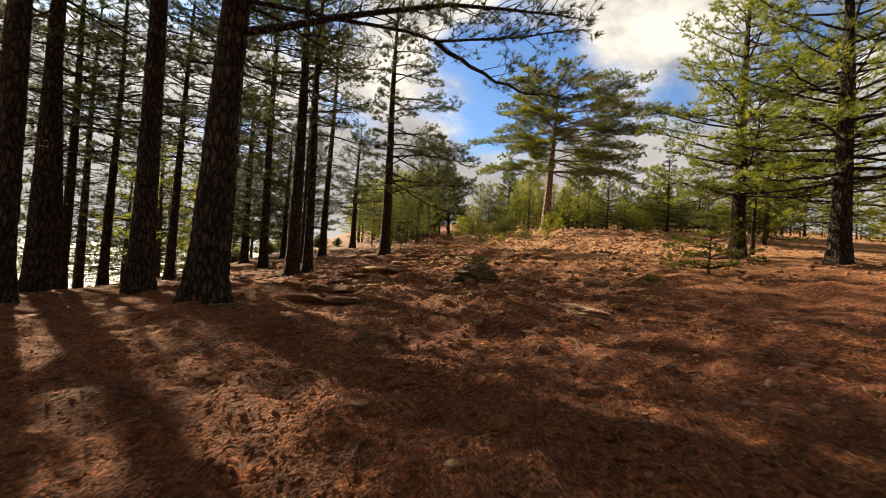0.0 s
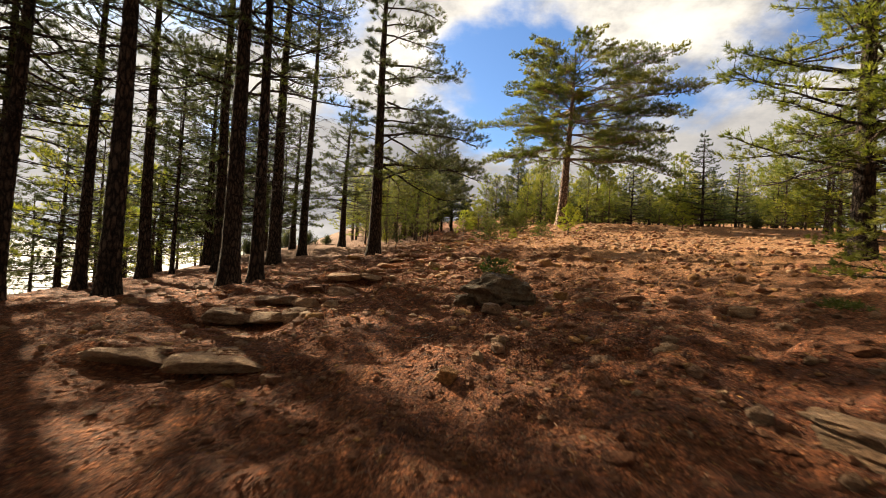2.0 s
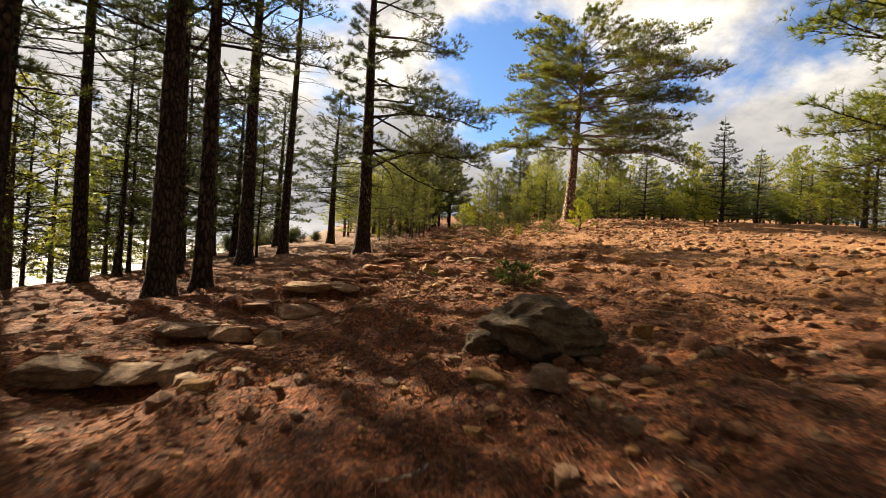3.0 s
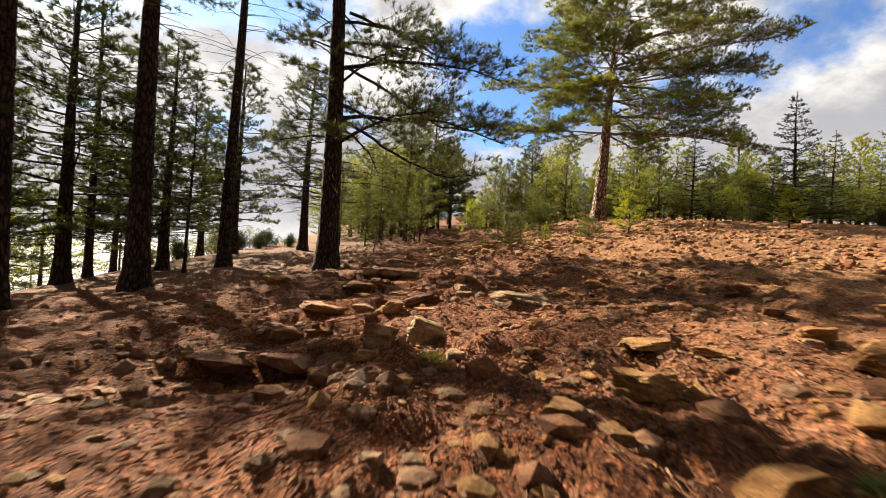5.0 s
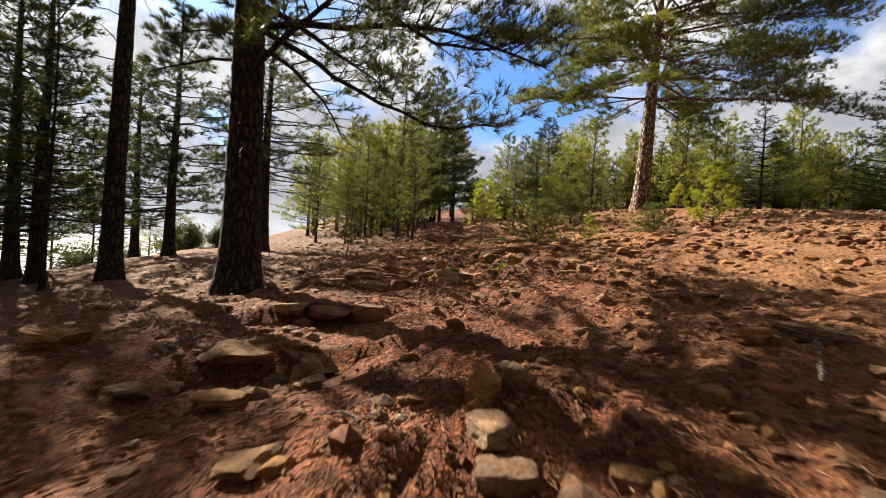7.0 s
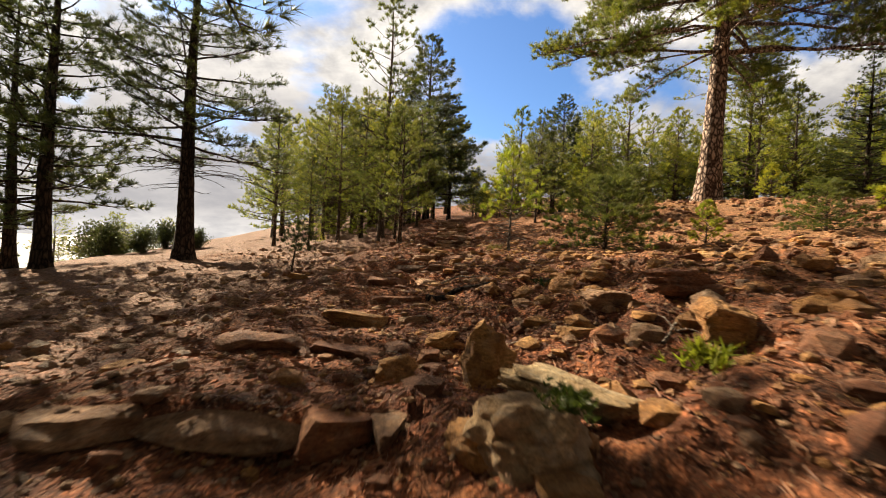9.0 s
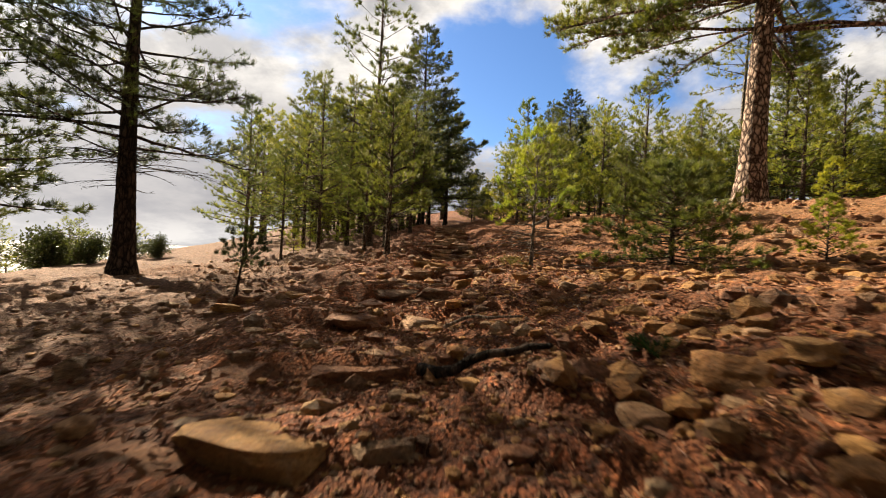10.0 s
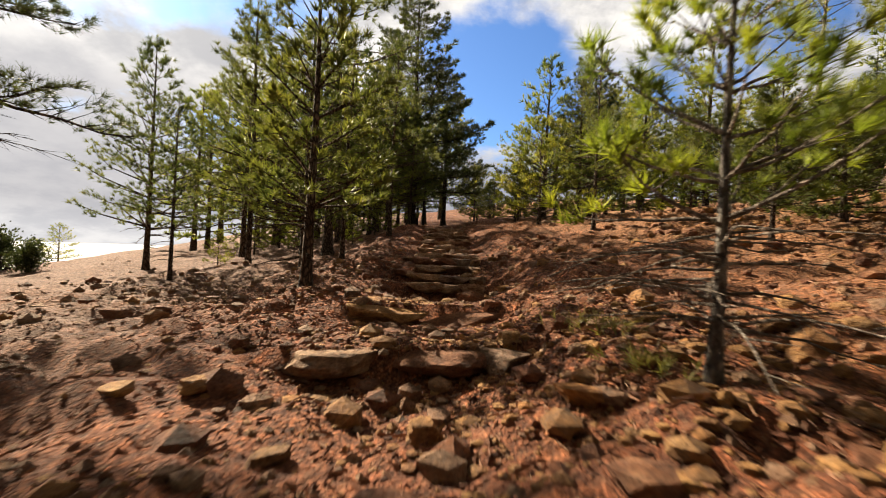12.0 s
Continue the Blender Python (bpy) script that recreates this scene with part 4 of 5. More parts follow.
def oak_bush(seed, wide, high):
    """A rounded evergreen bush: forked stems and many small leaves in uneven clumps."""
    rng = np.random.default_rng(seed)
    stems, leaves = Geo(), Geo()
    pos, way = [], []
    for i in range(26):
        az, e = rng.uniform(0, 6.28), radians(rng.uniform(20, 85))
        d = np.array([math.cos(az) * math.cos(e) * wide, math.sin(az) * math.cos(e) * wide, math.sin(e) * high]) * rng.uniform(0.6, 1.0)
        tube(stems, [np.zeros(3) - np.array([0, 0, 0.15]), d * 0.5 + rng.normal(0, 0.06, 3), d], [0.03, 0.018, 0.006], 4, cap=False)
        for q in range(70):
            c = d * rng.uniform(0.5, 1.05) + rng.normal(0, 0.17, 3)
            pos.append(np.array([c[0], c[1], max(0.05, c[2])]))
            way.append(c + rng.normal(0, 0.5, 3))
    tufts(leaves, pos, way, rng, 3, 0.09, 0.06, 1.3)
    return stems, leaves


def bush(geos, x, y, turn, size, label):
    base = new("evergreen_bush")
    base.matrix_basis = pose(x, y, land_at(x, y), 0, 0, turn) @ Matrix.Diagonal((size, size, size, 1))
    tagged(base, label, "bush", "bushes")
    tagged(part("branchwork", geos[0], BARK_YOUNG, base), kind="stuff")
    part("foliage", geos[1], LEAF_OAK, base)
    return base


oak = bush(oak_bush(81, 1.2, 1.5), -9.9, 38.4, 0, 0.62, "rounded grey-green evergreen bush on the slope")
for fx, fy, turn, size in ((-11.2, 38.5, 60, 0.8), (-12.6, 40.0, 150, 0.95), (-10.4, 40.6, 250, 0.75), (-8.6, 39.4, 30, 0.5), (-14.5, 43.0, 90, 1.1), (-13.0, 36.0, 200, 0.8), (-16.5, 39.0, 10, 1.1), (14.0, 33.2, 45, 0.45), (17.8, 31.5, 120, 0.5)):
    replant(oak, fx, fy, turn, size)


# ---- stones ----
CRUMB = rock_material("soil_crumb", (0.06, 0.022, 0.013), (0.16, 0.062, 0.032), (0.30, 0.14, 0.07))
def ball(level):
    bm = bmesh.new()
    bmesh.ops.create_icosphere(bm, subdivisions=level, radius=1.0)
    v = np.array([p.co for p in bm.verts])
    f = np.array([[q.index for q in p.verts] for p in bm.faces])
    bm.free()
    return v, f


BALLS = {n: ball(n) for n in (1, 2, 3, 4)}


def stone_geo(seed, wide, deep, high, level=3, facets=13, rough=0.08, blunt=0.0):
    """A broken stone: a ball cut by flat faces, squared to its size, with chipped, uneven skin."""
    rng = np.random.default_rng(seed)
    v, f = BALLS[level]
    v = v.copy()
    ways = rng.normal(0, 1, (facets, 3))
    for k in range(5):
        a = radians(72 * k + rng.normal(0, 22))
        ways[k] = [math.cos(a), math.sin(a), rng.normal(0.1, 0.35)]
    ways[5] = [rng.normal(0, 0.2), rng.normal(0, 0.2), 1]
    ways /= np.linalg.norm(ways, axis=1)[:, None]
    for k, w in enumerate(ways):
        d = blunt + (1 - blunt) * (rng.uniform(0.45, 0.78) if k < 5 else 0.5 if k == 5 else rng.uniform(0.55, 0.85))
        over = np.clip(v @ w - d, 0, None)
        v -= over[:, None] * w * 0.95
    v /= np.abs(v).max(axis=0)
    if level > 1:
        off = rng.uniform(0, 50, 3)
        p = v + off
        n = lumps(p[:, 0] + p[:, 2], p[:, 1], 0.62) + lumps(p[:, 1] - p[:, 2], p[:, 0] + 9, 0.5)
        n = n + 0.55 * lumps(p[:, 2] * 1.4 + p[:, 0], p[:, 1] + 30, 0.23) + 0.4 * lumps(p[:, 0] - p[:, 1], p[:, 2] * 1.6, 0.13)
        # split along thin beds, as slaty rock breaks
        bed = np.abs(((v[:, 2] * 2.1 + 0.25 * lumps(p[:, 0], p[:, 1], 0.8)) % 1.0) - 0.5)
        side = np.clip(1.4 - 1.6 * np.abs(v[:, 2]), 0, 1)
        v *= (1 + rough * n)[:, None]
        v[:, :2] *= (1 - 0.9 * rough * side * (bed < 0.13))[:, None]
    if blunt:
        v = v * (1 + 1.6 * rough * lumps(v[:, 0] - v[:, 2] + 7, v[:, 1] + seed, 0.45))[:, None]
    g = Geo()
    g.add(v * np.array([wide / 2, deep / 2, high / 2]), tri=f)
    return g


def rock(x, y, wide, deep, high, turn, mat, label, seed, tilt=(0, 0), sink=0.2, group="trail rocks", blunt=0.0):
    g = stone_geo(seed, wide, deep, high, 4 if wide > 0.3 else 3, 12, 0.15 if wide > 0.5 else 0.12, blunt)
    ob = new("rock", g.mesh("rock", mat, False))
    ob.matrix_basis = pose(x, y, land_at(x, y) + high * (0.5 - sink), tilt[0], tilt[1], turn)
    return tagged(ob, label, "rock", group)


O, G, R, P = STONE_OCHRE, STONE_GREY, STONE_RED, STONE_PALE
WORDS = {O: "ochre angular stone half sunk in red soil", G: "grey-brown angular stone lying on red soil", R: "reddish-brown broken stone in the soil"}
ROCKS = (
    # x, y, width, depth, height, turn, stone
    (1.83, 11.2, 0.25, 0.20, 0.24, 20, O), (0.84, 9.95, 0.26, 0.2, 0.14, 70, G), (0.57, 10.3, 0.26, 0.2, 0.13, 10, O), (2.62, 7.25, 0.24, 0.2, 0.10, 40, O),
    (0.56, 6.05, 0.2, 0.17, 0.1, 15, O), (1.3, 6.3, 0.28, 0.2, 0.09, 120, G), (0.68, 3.98, 0.14, 0.13, 0.13, 0, O), (3.3, 9.9, 0.4, 0.24, 0.17, 10, G),
    (0.4, 8.25, 0.18, 0.15, 0.13, 30, O), (-0.77, 8.4, 0.16, 0.1, 0.08, 60, G), (-1.0, 10.2, 0.2, 0.16, 0.11, 0, O), (-4.2, 12.0, 0.28, 0.2, 0.14, 80, G),
    (2.55, 10.85, 0.34, 0.22, 0.11, 0, R), (3.05, 8.3, 0.2, 0.2, 0.09, 0, R), (-0.35, 18.2, 0.30, 0.22, 0.22, 40, O), (0.97, 16.98, 0.15, 0.12, 0.12, 0, O), (0.31, 17.05, 0.13, 0.11, 0.13, 20, O),
    (2.26, 17.7, 0.27, 0.2, 0.16, 40, O), (2.53, 18.55, 0.52, 0.26, 0.13, -8, G), (3.4, 18.1, 0.34, 0.24, 0.16, 20, R), (2.85, 17.75, 0.24, 0.2, 0.12, 0, O),
    (1.5, 16.1, 0.36, 0.28, 0.08, 20, O), (1.28, 15.82, 0.30, 0.24, 0.09, 70, O), (1.85, 15.95, 0.34, 0.26, 0.08, 150, O), (0.81, 16.35, 0.15, 0.13, 0.07, 0, O),
    (-0.36, 16.45, 0.22, 0.16, 0.1, 40, O), (0.23, 16.12, 0.14, 0.11, 0.12, 10, O), (-0.77, 16.68, 0.16, 0.13, 0.15, 0, O), (-0.02, 18.38, 0.38, 0.2, 0.13, 12, O),
    (-0.48, 18.72, 0.36, 0.24, 0.14, 50, O), (2.3, 19.45, 0.32, 0.2, 0.14, 0, O), (0.46, 19.85, 0.28, 0.22, 0.12, 30, G), (1.6, 19.3, 0.17, 0.14, 0.09, 0, O), (-2.95, 21.75, 0.5, 0.34, 0.26, 20, O),
    (-1.9, 21.1, 0.38, 0.26, 0.15, 0, G), (-1.1, 20.85, 0.38, 0.26, 0.14, 15, O), (-0.73, 21.35, 0.25, 0.2, 0.22, 40, G), (-0.62, 21.15, 0.22, 0.18, 0.14, 80, G),
    (0.45, 20.1, 0.16, 0.14, 0.22, 30, O), (0.58, 20.2, 0.17, 0.14, 0.19, 110, G), (2.02, 20.65, 0.25, 0.18, 0.13, 0, O), (2.3, 20.55, 0.4, 0.2, 0.12, -10, G), (0.5, 19.62, 0.28, 0.2, 0.14, 20, G),
    (-0.47, 19.75, 0.30, 0.22, 0.09, 60, O), (1.24, 19.5, 0.11, 0.1, 0.07, 0, O), (-0.2, 25.0, 0.21, 0.16, 0.2, 10, O), (0.1, 24.25, 0.24, 0.16, 0.15, 120, O), (0.03, 25.75, 0.25, 0.2, 0.13, 5, O),
    (-0.05, 25.42, 0.15, 0.12, 0.10, 5, R), (1.02, 25.62, 0.34, 0.22, 0.18, 0, G), (1.42, 25.55, 0.46, 0.26, 0.2, -6, R), (1.3, 24.88, 0.32, 0.26, 0.22, 40, O), (1.82, 24.85, 0.32, 0.2, 0.17, 0, O),
    (-1.74, 25.35, 0.28, 0.18, 0.15, 12, O), (0.78, 25.4, 0.3, 0.22, 0.08, 40, O), (1.13, 25.42, 0.13, 0.12, 0.08, 0, G), (2.0, 26.6, 0.4, 0.22, 0.15, 0, R), (0.49, 29.8, 0.21, 0.18, 0.12, 0, O),
    (1.9, 30.3, 0.14, 0.12, 0.17, 0, O), (1.66, 29.45, 0.32, 0.2, 0.11, 20, O), (-1.9, 29.15, 0.32, 0.18, 0.12, 40, O), (-2.1, 29.95, 0.3, 0.2, 0.12, 0, R), (2.85, 29.45, 0.3, 0.22, 0.11, 0, G),
    (0.16, 30.1, 0.22, 0.18, 0.15, 0, R), (0.26, 29.66, 0.24, 0.18, 0.17, 60, O), (0.02, 29.9, 0.19, 0.15, 0.12, 30, G), (1.16, 28.85, 0.22, 0.18, 0.1, 0, G), (1.68, 29.0, 0.38, 0.24, 0.13, 10, O),
    (-1.45, 29.65, 0.26, 0.2, 0.12, 0, O), (-2.48, 33.15, 0.26, 0.2, 0.13, 0, R), (-2.22, 33.35, 0.22, 0.16, 0.1, 0, R), (0.24, 30.68, 0.16, 0.14, 0.13, 20, O), (-0.23, 30.55, 0.14, 0.11, 0.08, 30, O),
    (0.75, 30.65, 0.2, 0.12, 0.1, -40, O), (0.66, 31.55, 0.12, 0.1, 0.1, 0, O), (1.56, 32.35, 0.2, 0.16, 0.13, 0, O), (-0.74, 31.1, 0.2, 0.14, 0.1, 50, O), (0.72, 15.1, 0.28, 0.2, 0.13, 20, O), (1.2, 15.4, 0.34, 0.24, 0.15, 0, O),
    (1.9, 14.9, 0.3, 0.24, 0.14, 60, O), (0.75, 13.2, 0.2, 0.15, 0.12, 30, R), (1.2, 12.85, 0.2, 0.16, 0.1, 0, O), (2.3, 15.2, 0.26, 0.2, 0.13, 0, R), (2.7, 16.2, 0.3, 0.22, 0.14, 0, O), (0.55, 14.1, 0.22, 0.16, 0.11, 0, G),
    (1.2, 26.35, 0.22, 0.15, 0.11, 0, O), (1.42, 26.9, 0.18, 0.14, 0.1, 30, O), (0.98, 26.42, 0.28, 0.14, 0.17, -50, O), (0.8, 13.7, 0.15, 0.13, 0.12, 10, O), (2.55, 15.6, 0.32, 0.24, 0.2, 20, O), (2.88, 15.75, 0.28, 0.2, 0.15, 0, O), (1.28, 14.6, 0.32, 0.22, 0.14, 10, O), (3.5, 15.4, 0.22, 0.18, 0.13, 0, R), (4.3, 16.6, 0.3, 0.2, 0.15, 0, O), (3.9, 16.9, 0.3, 0.22, 0.16, 40, O),
)
for k, (x, y, wide, deep, high, turn, mat) in enumerate(ROCKS):
    rock(x, y, wide, deep, high, turn, mat, WORDS[mat], 300 + k, (3 * math.sin(k * 1.7), 4 * math.cos(k * 2.3)))
rock(1.02, 10.85, 0.86, 0.55, 0.46, 4, STONE_DARK, "dark grey boulder lying beside the trail", 201, (0, 4), 0.1, blunt=0.5)
rock(0.62, 10.95, 0.36, 0.3, 0.24, 30, STONE_DARK, "dark grey stone beside a larger boulder", 202, blunt=0.5)
rock(2.2, 7.2, 0.82, 0.42, 0.24, -36, G, "flat grey slab with sharp edge in soil", 203, (4, 6), 0.3)
rock(1.15, 18.4, 0.80, 0.7, 0.28, 8, P, "broad flat pale slab sunk in needles", 204, (2, 2), 0.28)
rock(0.05, 17.15, 0.46, 0.34, 0.34, 20, P, "wedge-shaped grey-brown rock at the trail edge", 205, (-8, 8), 0.2)
rock(-0.30, 16.78, 0.36, 0.16, 0.30, 38, G, "leaning flat grey stone at the trail edge", 206, (-24, 12), 0.2)
rock(-0.08, 18.95, 0.56, 0.26, 0.26, 24, R, "long tilted reddish stone edging the trail", 207, (0, -14), 0.25)
rock(0.2, 24.8, 0.23, 0.2, 0.38, 10, O, "upright ochre boulder at the trail edge", 208, (0, 4), 0.2, blunt=0.5)
rock(0.50, 24.47, 0.54, 0.24, 0.16, -16, P, "long pale rock leaning on its neighbours", 209, (-4, 10), -0.3)
mossy_rock = rock(0.28, 24.2, 0.36, 0.34, 0.30, 0, P, "pale lichened boulder with a dark moss patch", 210, (0, 0), 0.2, blunt=0.5)

moss_rng = np.random.default_rng(6)
moss_at = np.stack([0.10 + moss_rng.normal(0, 0.035, 170), -0.02 + moss_rng.normal(0, 0.045, 170), 0.11 + moss_rng.normal(0, 0.012, 170)], 1)
moss_geo = Geo()
tufts(moss_geo, moss_at, moss_at * np.array([1.0, 1.0, 2.0]), moss_rng, 9, 0.025, 0.006, 1.3)
tagged(part("moss", moss_geo, MOSS, mossy_rock, "dark green moss"), kind="stuff")

# loose stones between the larger rocks
loose_rng = random.Random(21)
loose_kinds = []
for k in range(12):
    mat = (O, G, R, R)[k % 4]
    loose_kinds.append((stone_geo(500 + k, 1.0, loose_rng.uniform(0.6, 0.95), loose_rng.uniform(0.35, 0.7), 2, 9, 0.04).mesh("loose_stone", mat, False), mat))
LOOSE = {O: "small ochre stone lying loose on the soil", G: "small grey stone lying loose on the soil", R: "small reddish stone lying loose on the soil"}
for k in range(290):
    y = loose_rng.uniform(3.0, 36.0)
    x = loose_rng.gauss(0.6, 1.9)
    if abs(x) > 5:
        x = loose_rng.uniform(-3.5, 4.5)
    if y < 8 and loose_rng.random() < 0.7:
        y = loose_rng.uniform(12, 34)
    me, mat = loose_rng.choice(loose_kinds)
    size = loose_rng.choice((0.07, 0.09, 0.11, 0.13, 0.16))
    ob = new("loose_stone", me)
    ob.matrix_basis = pose(x, y, land_at(x, y) + 0.08 * size, loose_rng.uniform(-15, 15), loose_rng.uniform(-15, 15), loose_rng.uniform(0, 360)) @ Matrix.Diagonal((size, size, size, 1))
    tagged(ob, LOOSE[mat], "stone", "loose stones")


def pebbles(name, seed, count, x_mid, x_sd, y0, y1, smallest, largest, mat, label, core=None):
    rng = np.random.default_rng(seed)
    g = Geo()
    x, y = rng.normal(x_mid, x_sd, count), rng.uniform(y0, y1, count)
    keep = (lumps(x + 9, y, 1.3) + 0.6 * lumps(x, y + 5, 0.45) > rng.uniform(-1.0, 0.55, count))
    x, y = x[keep], y[keep]
    z = land(x, y)
    size = smallest + (largest - smallest) * rng.uniform(0, 1, len(x)) ** 3
    v0, f0 = core or BALLS[1]
    cores = []
    for k in range(14):
        v = v0.copy() * rng.uniform(0.75, 1.2, (len(v0), 1))
        v[:, 2] *= rng.uniform(0.36, 0.8)
        v[:, 1] *= rng.uniform(0.6, 1.0)
        cores.append(v)
    cores = np.array(cores)
    pick = rng.integers(0, 14, len(x))
    a = rng.uniform(0, 6.28, len(x))
    v = cores[pick] * size[:, None, None] * 0.5
    c, s = np.cos(a)[:, None], np.sin(a)[:, None]
    v = np.stack([v[..., 0] * c - v[..., 1] * s + x[:, None], v[..., 0] * s + v[..., 1] * c + y[:, None], v[..., 2] + (z + 0.05 * size)[:, None]], -1)
    tri = f0[None] + (np.arange(len(x)) * len(v0))[:, None, None]
    g.add(v.reshape(-1, 3), tri=tri.reshape(-1, 3))
    tagged(new(name, g.mesh(name, mat, False)), label, "stones", kind="stuff")


CHIP = (np.array([[1, 0, 0], [0, 1, 0], [-1, 0, 0], [0, -1, 0], [0.1, 0.1, 1], [0, 0, -1.0]]), np.array([[0, 1, 4], [1, 2, 4], [2, 3, 4], [3, 0, 4], [1, 0, 5], [2, 1, 5], [3, 2, 5], [0, 3, 5]]))
pebbles("gravel", 31, 8000, -0.2, 3.2, 2.0, 36.0, 0.025, 0.09, STONE_RED, "reddish gravel scattered over the hillside soil", CHIP)
pebbles("soil_crumbs", 37, 18000, 0.3, 2.3, 1.8, 34.0, 0.016, 0.055, CRUMB, "dark red soil crumbs and grit on the ground", CHIP)
pebbles("gravel", 32, 5200, 1.0, 2.8, 8.0, 36.0, 0.02, 0.11, STONE_OCHRE, "ochre and yellow gravel scattered on the soil")
pebbles("gravel", 33, 4000, 0.8, 4.5, 9.0, 46.0, 0.04, 0.17, STONE_GREY, "grey-brown stone chips scattered over the slope")
pebbles("stone_plates", 34, 3600, 3.6, 3.2, 9.5, 37.0, 0.05, 0.24, STONE_RED, "reddish flat stone plates lying over the slope")
pebbles("stone_plates", 35, 2400, 3.8, 3.2, 10.0, 37.0, 0.05, 0.22, STONE_OCHRE, "ochre flat stone plates lying over the slope")
pebbles("stone_plates", 36, 2200, -2.6, 1.9, 13.0, 37.0, 0.05, 0.22, STONE_GREY, "grey-brown flat stone plates lying over the slope")

pebbles("gravel", 38, 3600, 0.5, 0.85, 26.0, 33.0, 0.02, 0.075, STONE_OCHRE, "orange and ochre gravel beside the trail")
pebbles("soil_crumbs", 39, 12000, 0.3, 1.0, 25.5, 33.5, 0.014, 0.05, CRUMB, "dark red soil crumbs and grit on the trail", CHIP)

pebbles("stone_plates", 42, 2600, 8.5, 3.4, 17.0, 42.0, 0.07, 0.30, STONE_GREY, "grey-brown flat stones over the upper slope")
pebbles("stone_plates", 43, 2200, 8.5, 3.4, 17.0, 42.0, 0.06, 0.28, STONE_RED, "reddish flat stones over the upper slope")
pebbles("stone_plates", 48, 900, 2.3, 1.1, 23.0, 31.5, 0.06, 0.24, STONE_OCHRE, "ochre stones strewn beside the trail", BALLS[1])
pebbles("gravel", 40, 14000, -2.0, 1.8, 22.0, 37.0, 0.018, 0.075, STONE_GREY, "pinkish-grey gravel strewn over the slope", CHIP)
pebbles("gravel", 41, 9000, 2.6, 1.8, 9.0, 36.0, 0.018, 0.070, STONE_GREY, "grey and ochre gravel strewn over the slope", CHIP)

pebbles("gravel", 46, 5200, 1.3, 1.5, 1.6, 9.0, 0.02, 0.10, STONE_RED, "dark red clods and stones in the soil", CHIP)
pebbles("stone_plates", 47, 420, 1.8, 1.6, 2.0, 11.0, 0.05, 0.16, STONE_GREY, "grey-brown flat stones pressed into the soil")
pebbles("gravel", 44, 18000, 0.4, 1.3, 7.0, 33.5, 0.012, 0.045, STONE_OCHRE, "fine tan grit and gravel along the trail", CHIP)
pebbles("gravel", 45, 9000, -1.6, 1.4, 7.0, 33.5, 0.012, 0.050, STONE_RED, "fine reddish grit beside the trail", CHIP)

# ---- the stone steps of the trail ----
step_rng = random.Random(4)
for k, y in enumerate(STEP_Y):
    cx = float(trail_x(y))
    stair = k >= 18
    wide = (1.2, 1.1, 1.1, 1.0, 1.0, 1.35, 0.9, 0.9, 1.0, 1.05, 1.35, 1.15, 1.15, 1.1, 0.85, 0.9, 1.15, 1.1)[k] if not stair else 0.9
    level = float(np.median(land(np.linspace(cx - wide / 2.5, cx + wide / 2.5, 9), np.full(9, y + 0.14))))
    step = new("trail_step")
    step.matrix_basis = pose(cx, y, level)
    tagged(step, "trail stair of pale narrow stones set in soil" if stair else "trail step of rough flat stones set in soil", "step", "trail steps")
    x = -wide / 2
    m = 0
    while x < wide / 2 - 0.05:
        w = min(step_rng.uniform(0.2, 0.42) if stair else 0.6 * wide if k == 0 else step_rng.uniform(0.3, 0.62), wide / 2 - x + 0.08)
        deep, high = (0.22, 0.15) if stair else (step_rng.uniform(0.5, 0.72), step_rng.uniform(0.17, 0.21))
        mat = (G, G, G, R)[step_rng.randrange(4)] if stair else (R, G, G, G)[step_rng.randrange(4)] if k < 9 else (R, G, R, O, G, G)[step_rng.randrange(6)]
        st = part("stone", stone_geo(700 + 10 * k + m, w * 1.32, deep, high, 3, 10, 0.04), mat, step, smooth=False)
        xc = x + w / 2
        own = 0.0 if stair else 0.5 * (land_at(cx + xc, y + 0.14) - level)
        loose = 0.8 if stair or k == 0 else 1.3
        st.matrix_basis = pose(xc, (0.0 if stair else 0.10) + loose * step_rng.uniform(-0.04, 0.04), own + (0.08 * high if stair else (0.05 if k < 5 else 0.03) - 0.5 * high) + step_rng.uniform(-0.01, 0.012), loose * step_rng.uniform(-3, 3), loose * step_rng.uniform(-3, 3), loose * step_rng.uniform(-9, 9))
        x += w
        m += 1


# ---- fallen needles, sticks and low plants ----
def fallen_needles(seed, count, x_mid, x_sd, y0, y1):
    rng = np.random.default_rng(seed)
    x, y = rng.normal(x_mid, x_sd, count), rng.uniform(y0, y1, count)
    keep = lumps(x + 4, y + 8, 0.9) + 0.5 * lumps(x, y, 3.1) > rng.uniform(-0.9, 0.8, count)
    x, y = x[keep], y[keep]
    a, ln, w = rng.uniform(0, 6.28, len(x)), rng.uniform(0.03, 0.065, len(x)), 0.0017
    d = np.stack([np.cos(a), np.sin(a)], 1) * ln[:, None] / 2
    s = np.stack([-np.sin(a), np.cos(a)], 1) * w / 2
    p = np.stack([x, y], 1)
    q = np.stack([p - d - s, p - d + s, p + d + s * 0.5, p + d - s * 0.5], 1)
    z = land(q[..., 0].ravel(), q[..., 1].ravel()).reshape(-1, 4) + rng.uniform(0.004, 0.022, (len(x), 1)) + rng.normal(0, 0.006, (len(x), 4))
    g = Geo()
    g.add(np.concatenate([q, z[..., None]], -1).reshape(-1, 3), quad=np.arange(len(x) * 4).reshape(-1, 4))
    tagged(new("fallen_needles", g.mesh("fallen_needles", LITTER, False)), "rust-brown fallen pine needles carpeting the soil", "needle litter", kind="stuff")


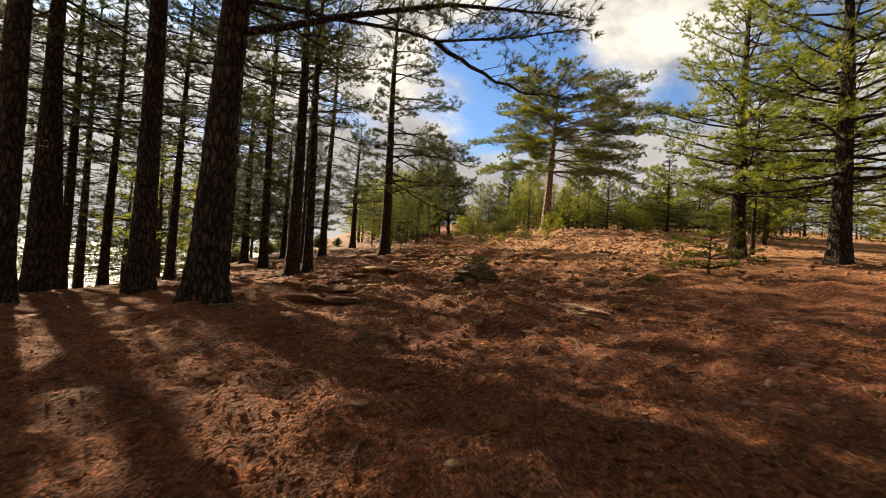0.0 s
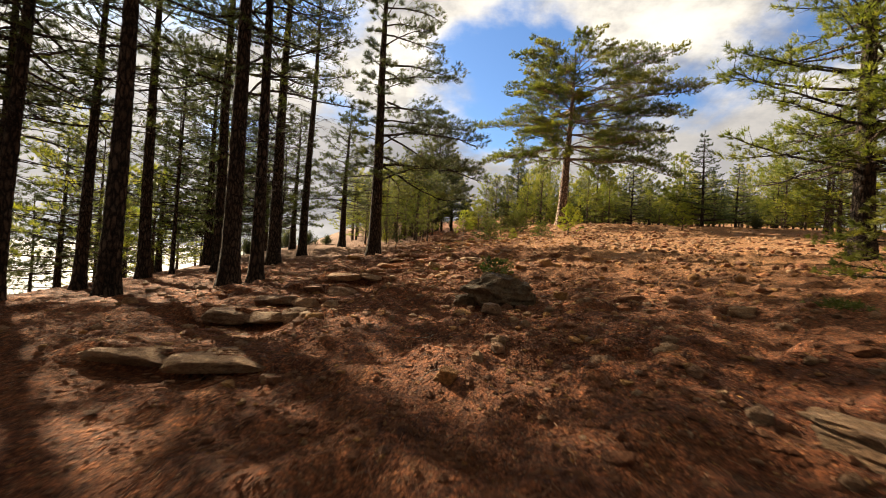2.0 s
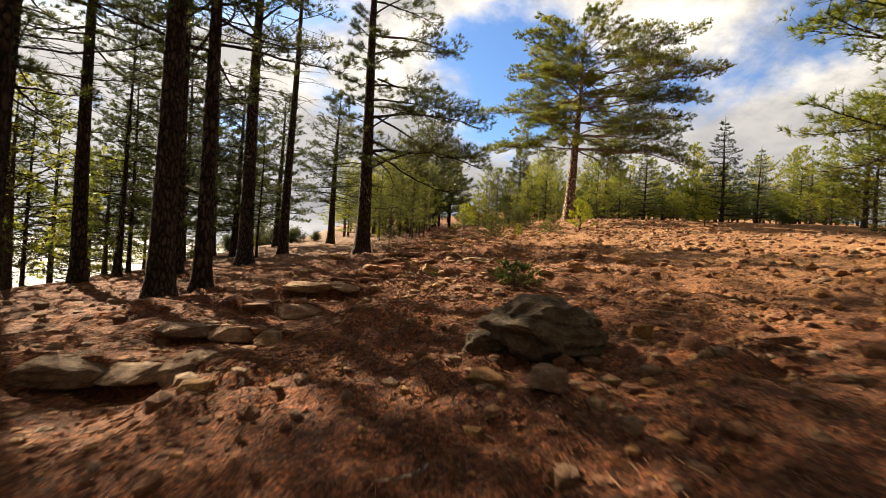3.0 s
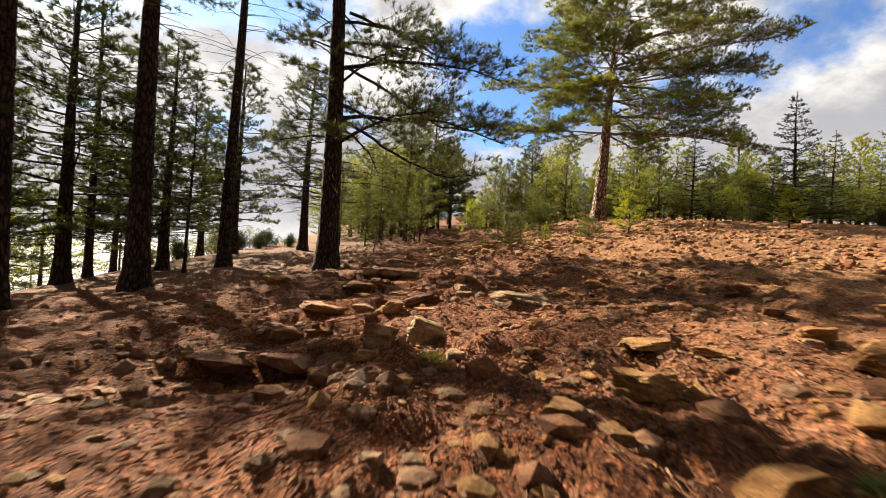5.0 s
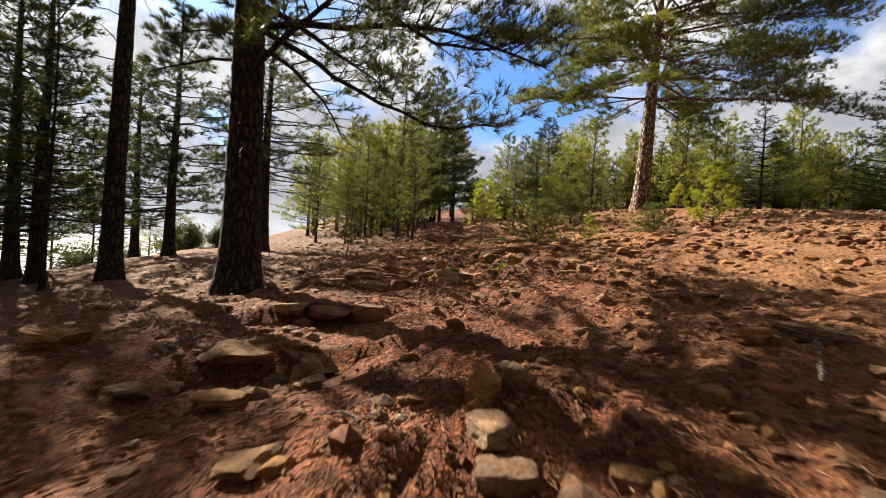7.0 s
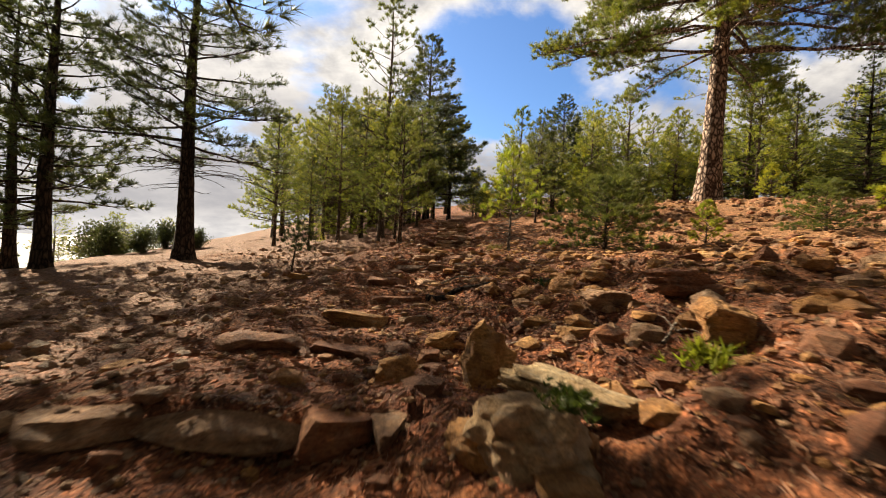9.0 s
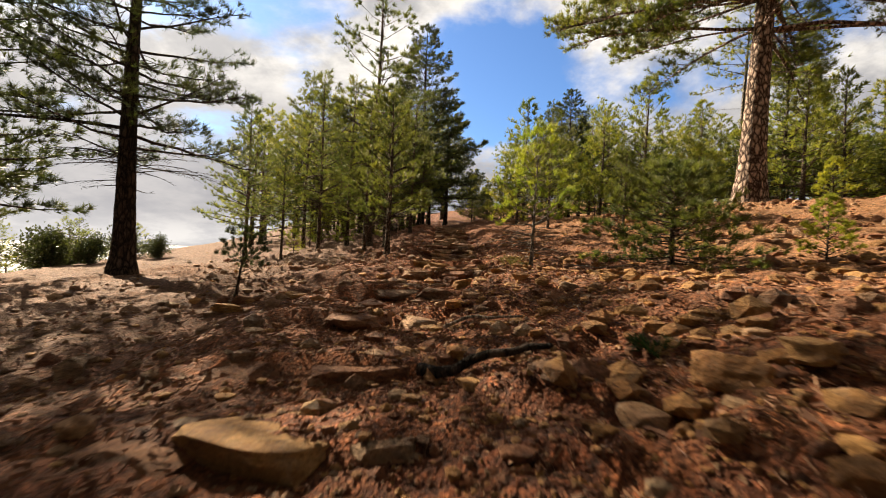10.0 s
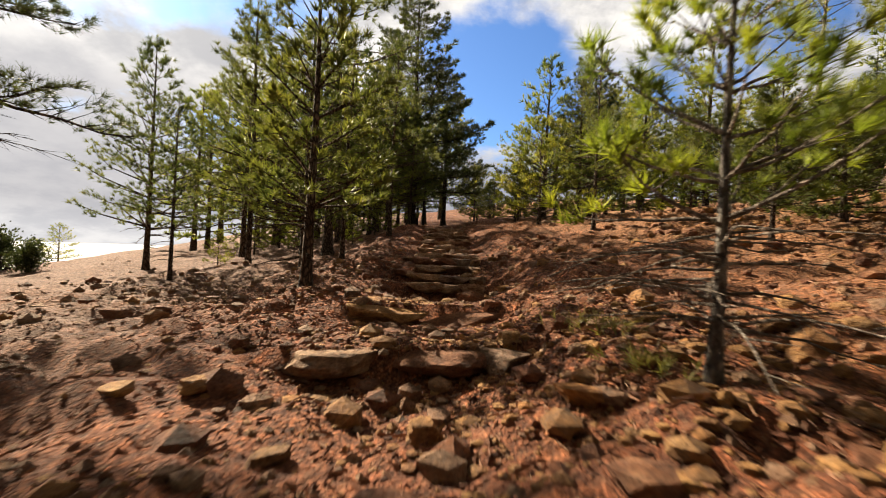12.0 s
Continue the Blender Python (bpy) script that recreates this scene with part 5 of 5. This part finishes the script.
fallen_needles(51, 85000, 0.4, 1.5, 1.6, 33.0)
fallen_needles(52, 28000, 0.2, 3.6, 2.0, 36.0)


def stick(x, y, length, turn, thick, mat, label, forks=0, seed=0, lift=0.02):
    rng = np.random.default_rng(900 + seed)
    g = Geo()

    def run(p, a, ln, r, n):
        pts = [np.array(p, float)]
        for k in range(n):
            a += rng.normal(0, 0.22)
            pts.append(pts[-1] + np.array([math.cos(a), math.sin(a), 0]) * ln / n)
        pts = np.array(pts)
        pts[:, 2] = land(pts[:, 0] + x, pts[:, 1] + y) - land_at(x, y) + r + lift * (0.4 + 0.6 * np.sin(np.linspace(0.3, 2.6, len(pts))))
        tube(g, pts, np.linspace(r, r * 0.4, len(pts)), 6)
        return pts, a

    pts, a = run((0, 0, 0), radians(turn), length, thick, 7)
    for k in range(forks):
        q = pts[2 + (k * 2) % 4]
        run(q, a + (0.8 if k % 2 else -0.7), length * 0.45, thick * 0.55, 4)
    ob = new("stick", g.mesh("stick", mat))
    ob.location = (x, y, land_at(x, y))
    tagged(ob, label, "stick", "fallen sticks")


stick(-2.35, 6.0, 0.55, 8, 0.014, TWIG_PALE, "pale dead stick lying on the soil", 1, 1)
stick(-3.1, 8.0, 0.5, 14, 0.026, TWIG_PALE, "pale dead branch lying at a pine's foot", 0, 2)
stick(-1.92, 21.65, 0.5, 95, 0.022, TWIG_PALE, "pale weathered root end among stones", 1, 3, 0.08)
stick(2.0, 20.1, 0.35, 70, 0.012, TWIG_PALE, "pale forked twig standing from the soil", 3, 4, 0.10)
stick(-0.1, 27.2, 0.65, -14, 0.035, BARK_DARK, "dark rotten log lying across the trail", 0, 5, 0.03)
stick(1.05, 24.95, 0.3, 20, 0.011, TWIG_PALE, "pale crooked twig beside the rocks", 2, 6, 0.05)
stick(1.75, 24.4, 0.5, -50, 0.008, TWIG_PALE, "thin pale twig on the needles", 0, 7)
stick(1.6, 5.6, 0.2, 60, 0.007, TWIG_PALE, "short pale twig on the soil", 0, 8)
stick(1.5, 30.3, 0.9, -20, 0.010, TWIG_PALE, "long pale twig by the small pine", 2, 9, 0.05)
stick(1.9, 30.8, 1.1, -32, 0.008, TWIG_PALE, "long pale twig by the small pine", 1, 10, 0.06)
stick(0.05, 28.1, 0.55, -20, 0.016, TWIG_PALE, "bleached stick lying across the trail", 0, 11, 0.03)
stick(-0.1, 20.0, 0.3, 100, 0.010, TWIG_PALE, "short pale twig on the soil", 0, 12)
for k in range(26):
    stick(loose_rng.gauss(0.6, 2.2), loose_rng.uniform(2.5, 34), loose_rng.uniform(0.12, 0.4), loose_rng.uniform(0, 360), loose_rng.uniform(0.003, 0.007), TWIG_PALE if k % 2 else BARK_GREY, "thin dead twig lying on the soil", k % 2, 20 + k)


def low_plant(x, y, wide, high, count, blade, mat, label, seed):
    rng = np.random.default_rng(seed)
    pos = np.stack([rng.normal(0, wide / 4, count), rng.normal(0, wide / 4, count), rng.uniform(0.01, high * 0.5, count)], 1)
    way = pos * np.array([1.2, 1.2, 0]) / wide + np.array([0, 0, 0.5]) + rng.normal(0, 0.25, (count, 3))
    g = Geo()
    tufts(g, pos, way, rng, 9, *blade)
    ob = new("low_plant", g.mesh("low_plant", mat))
    ob.location = (x, y, land_at(x, y))
    tagged(ob, label, "plant", "low plants", "stuff" if mat == DRY_GRASS else "")


low_plant(1.15, 24.75, 0.26, 0.2, 36, (0.08, 0.014, 1.1), NEEDLE_GOLD, "yellow-green seedling among fallen needles", 3)
low_plant(2.45, 20.75, 0.3, 0.2, 36, (0.08, 0.012, 1.1), NEEDLE_GOLD, "yellow-green seedling among stones", 4)
low_plant(0.15, 16.4, 0.30, 0.12, 90, (0.06, 0.006, 1.2), LEAF_OAK, "low grey-green cushion plant", 5)
low_plant(1.05, 31.3, 0.45, 0.10, 40, (0.08, 0.004, 0.9), DRY_GRASS, "thin dry grass tuft beside the trail", 6)
low_plant(1.05, 30.75, 0.35, 0.10, 26, (0.08, 0.004, 0.9), DRY_GRASS, "thin dry grass tuft beside the trail", 7)
low_plant(0.98, 26.9, 0.22, 0.12, 40, (0.06, 0.008, 1.1), MOSS, "small green plant between stones", 8)
low_plant(-3.0, 25.9, 0.3, 0.14, 40, (0.07, 0.008, 1.1), NEEDLE_GOLD, "small yellow-green plant on the slope", 9)
low_plant(4.2, 9.8, 0.5, 0.16, 60, (0.08, 0.008, 1.1), MOSS, "low green plant near the cedar sapling", 10)
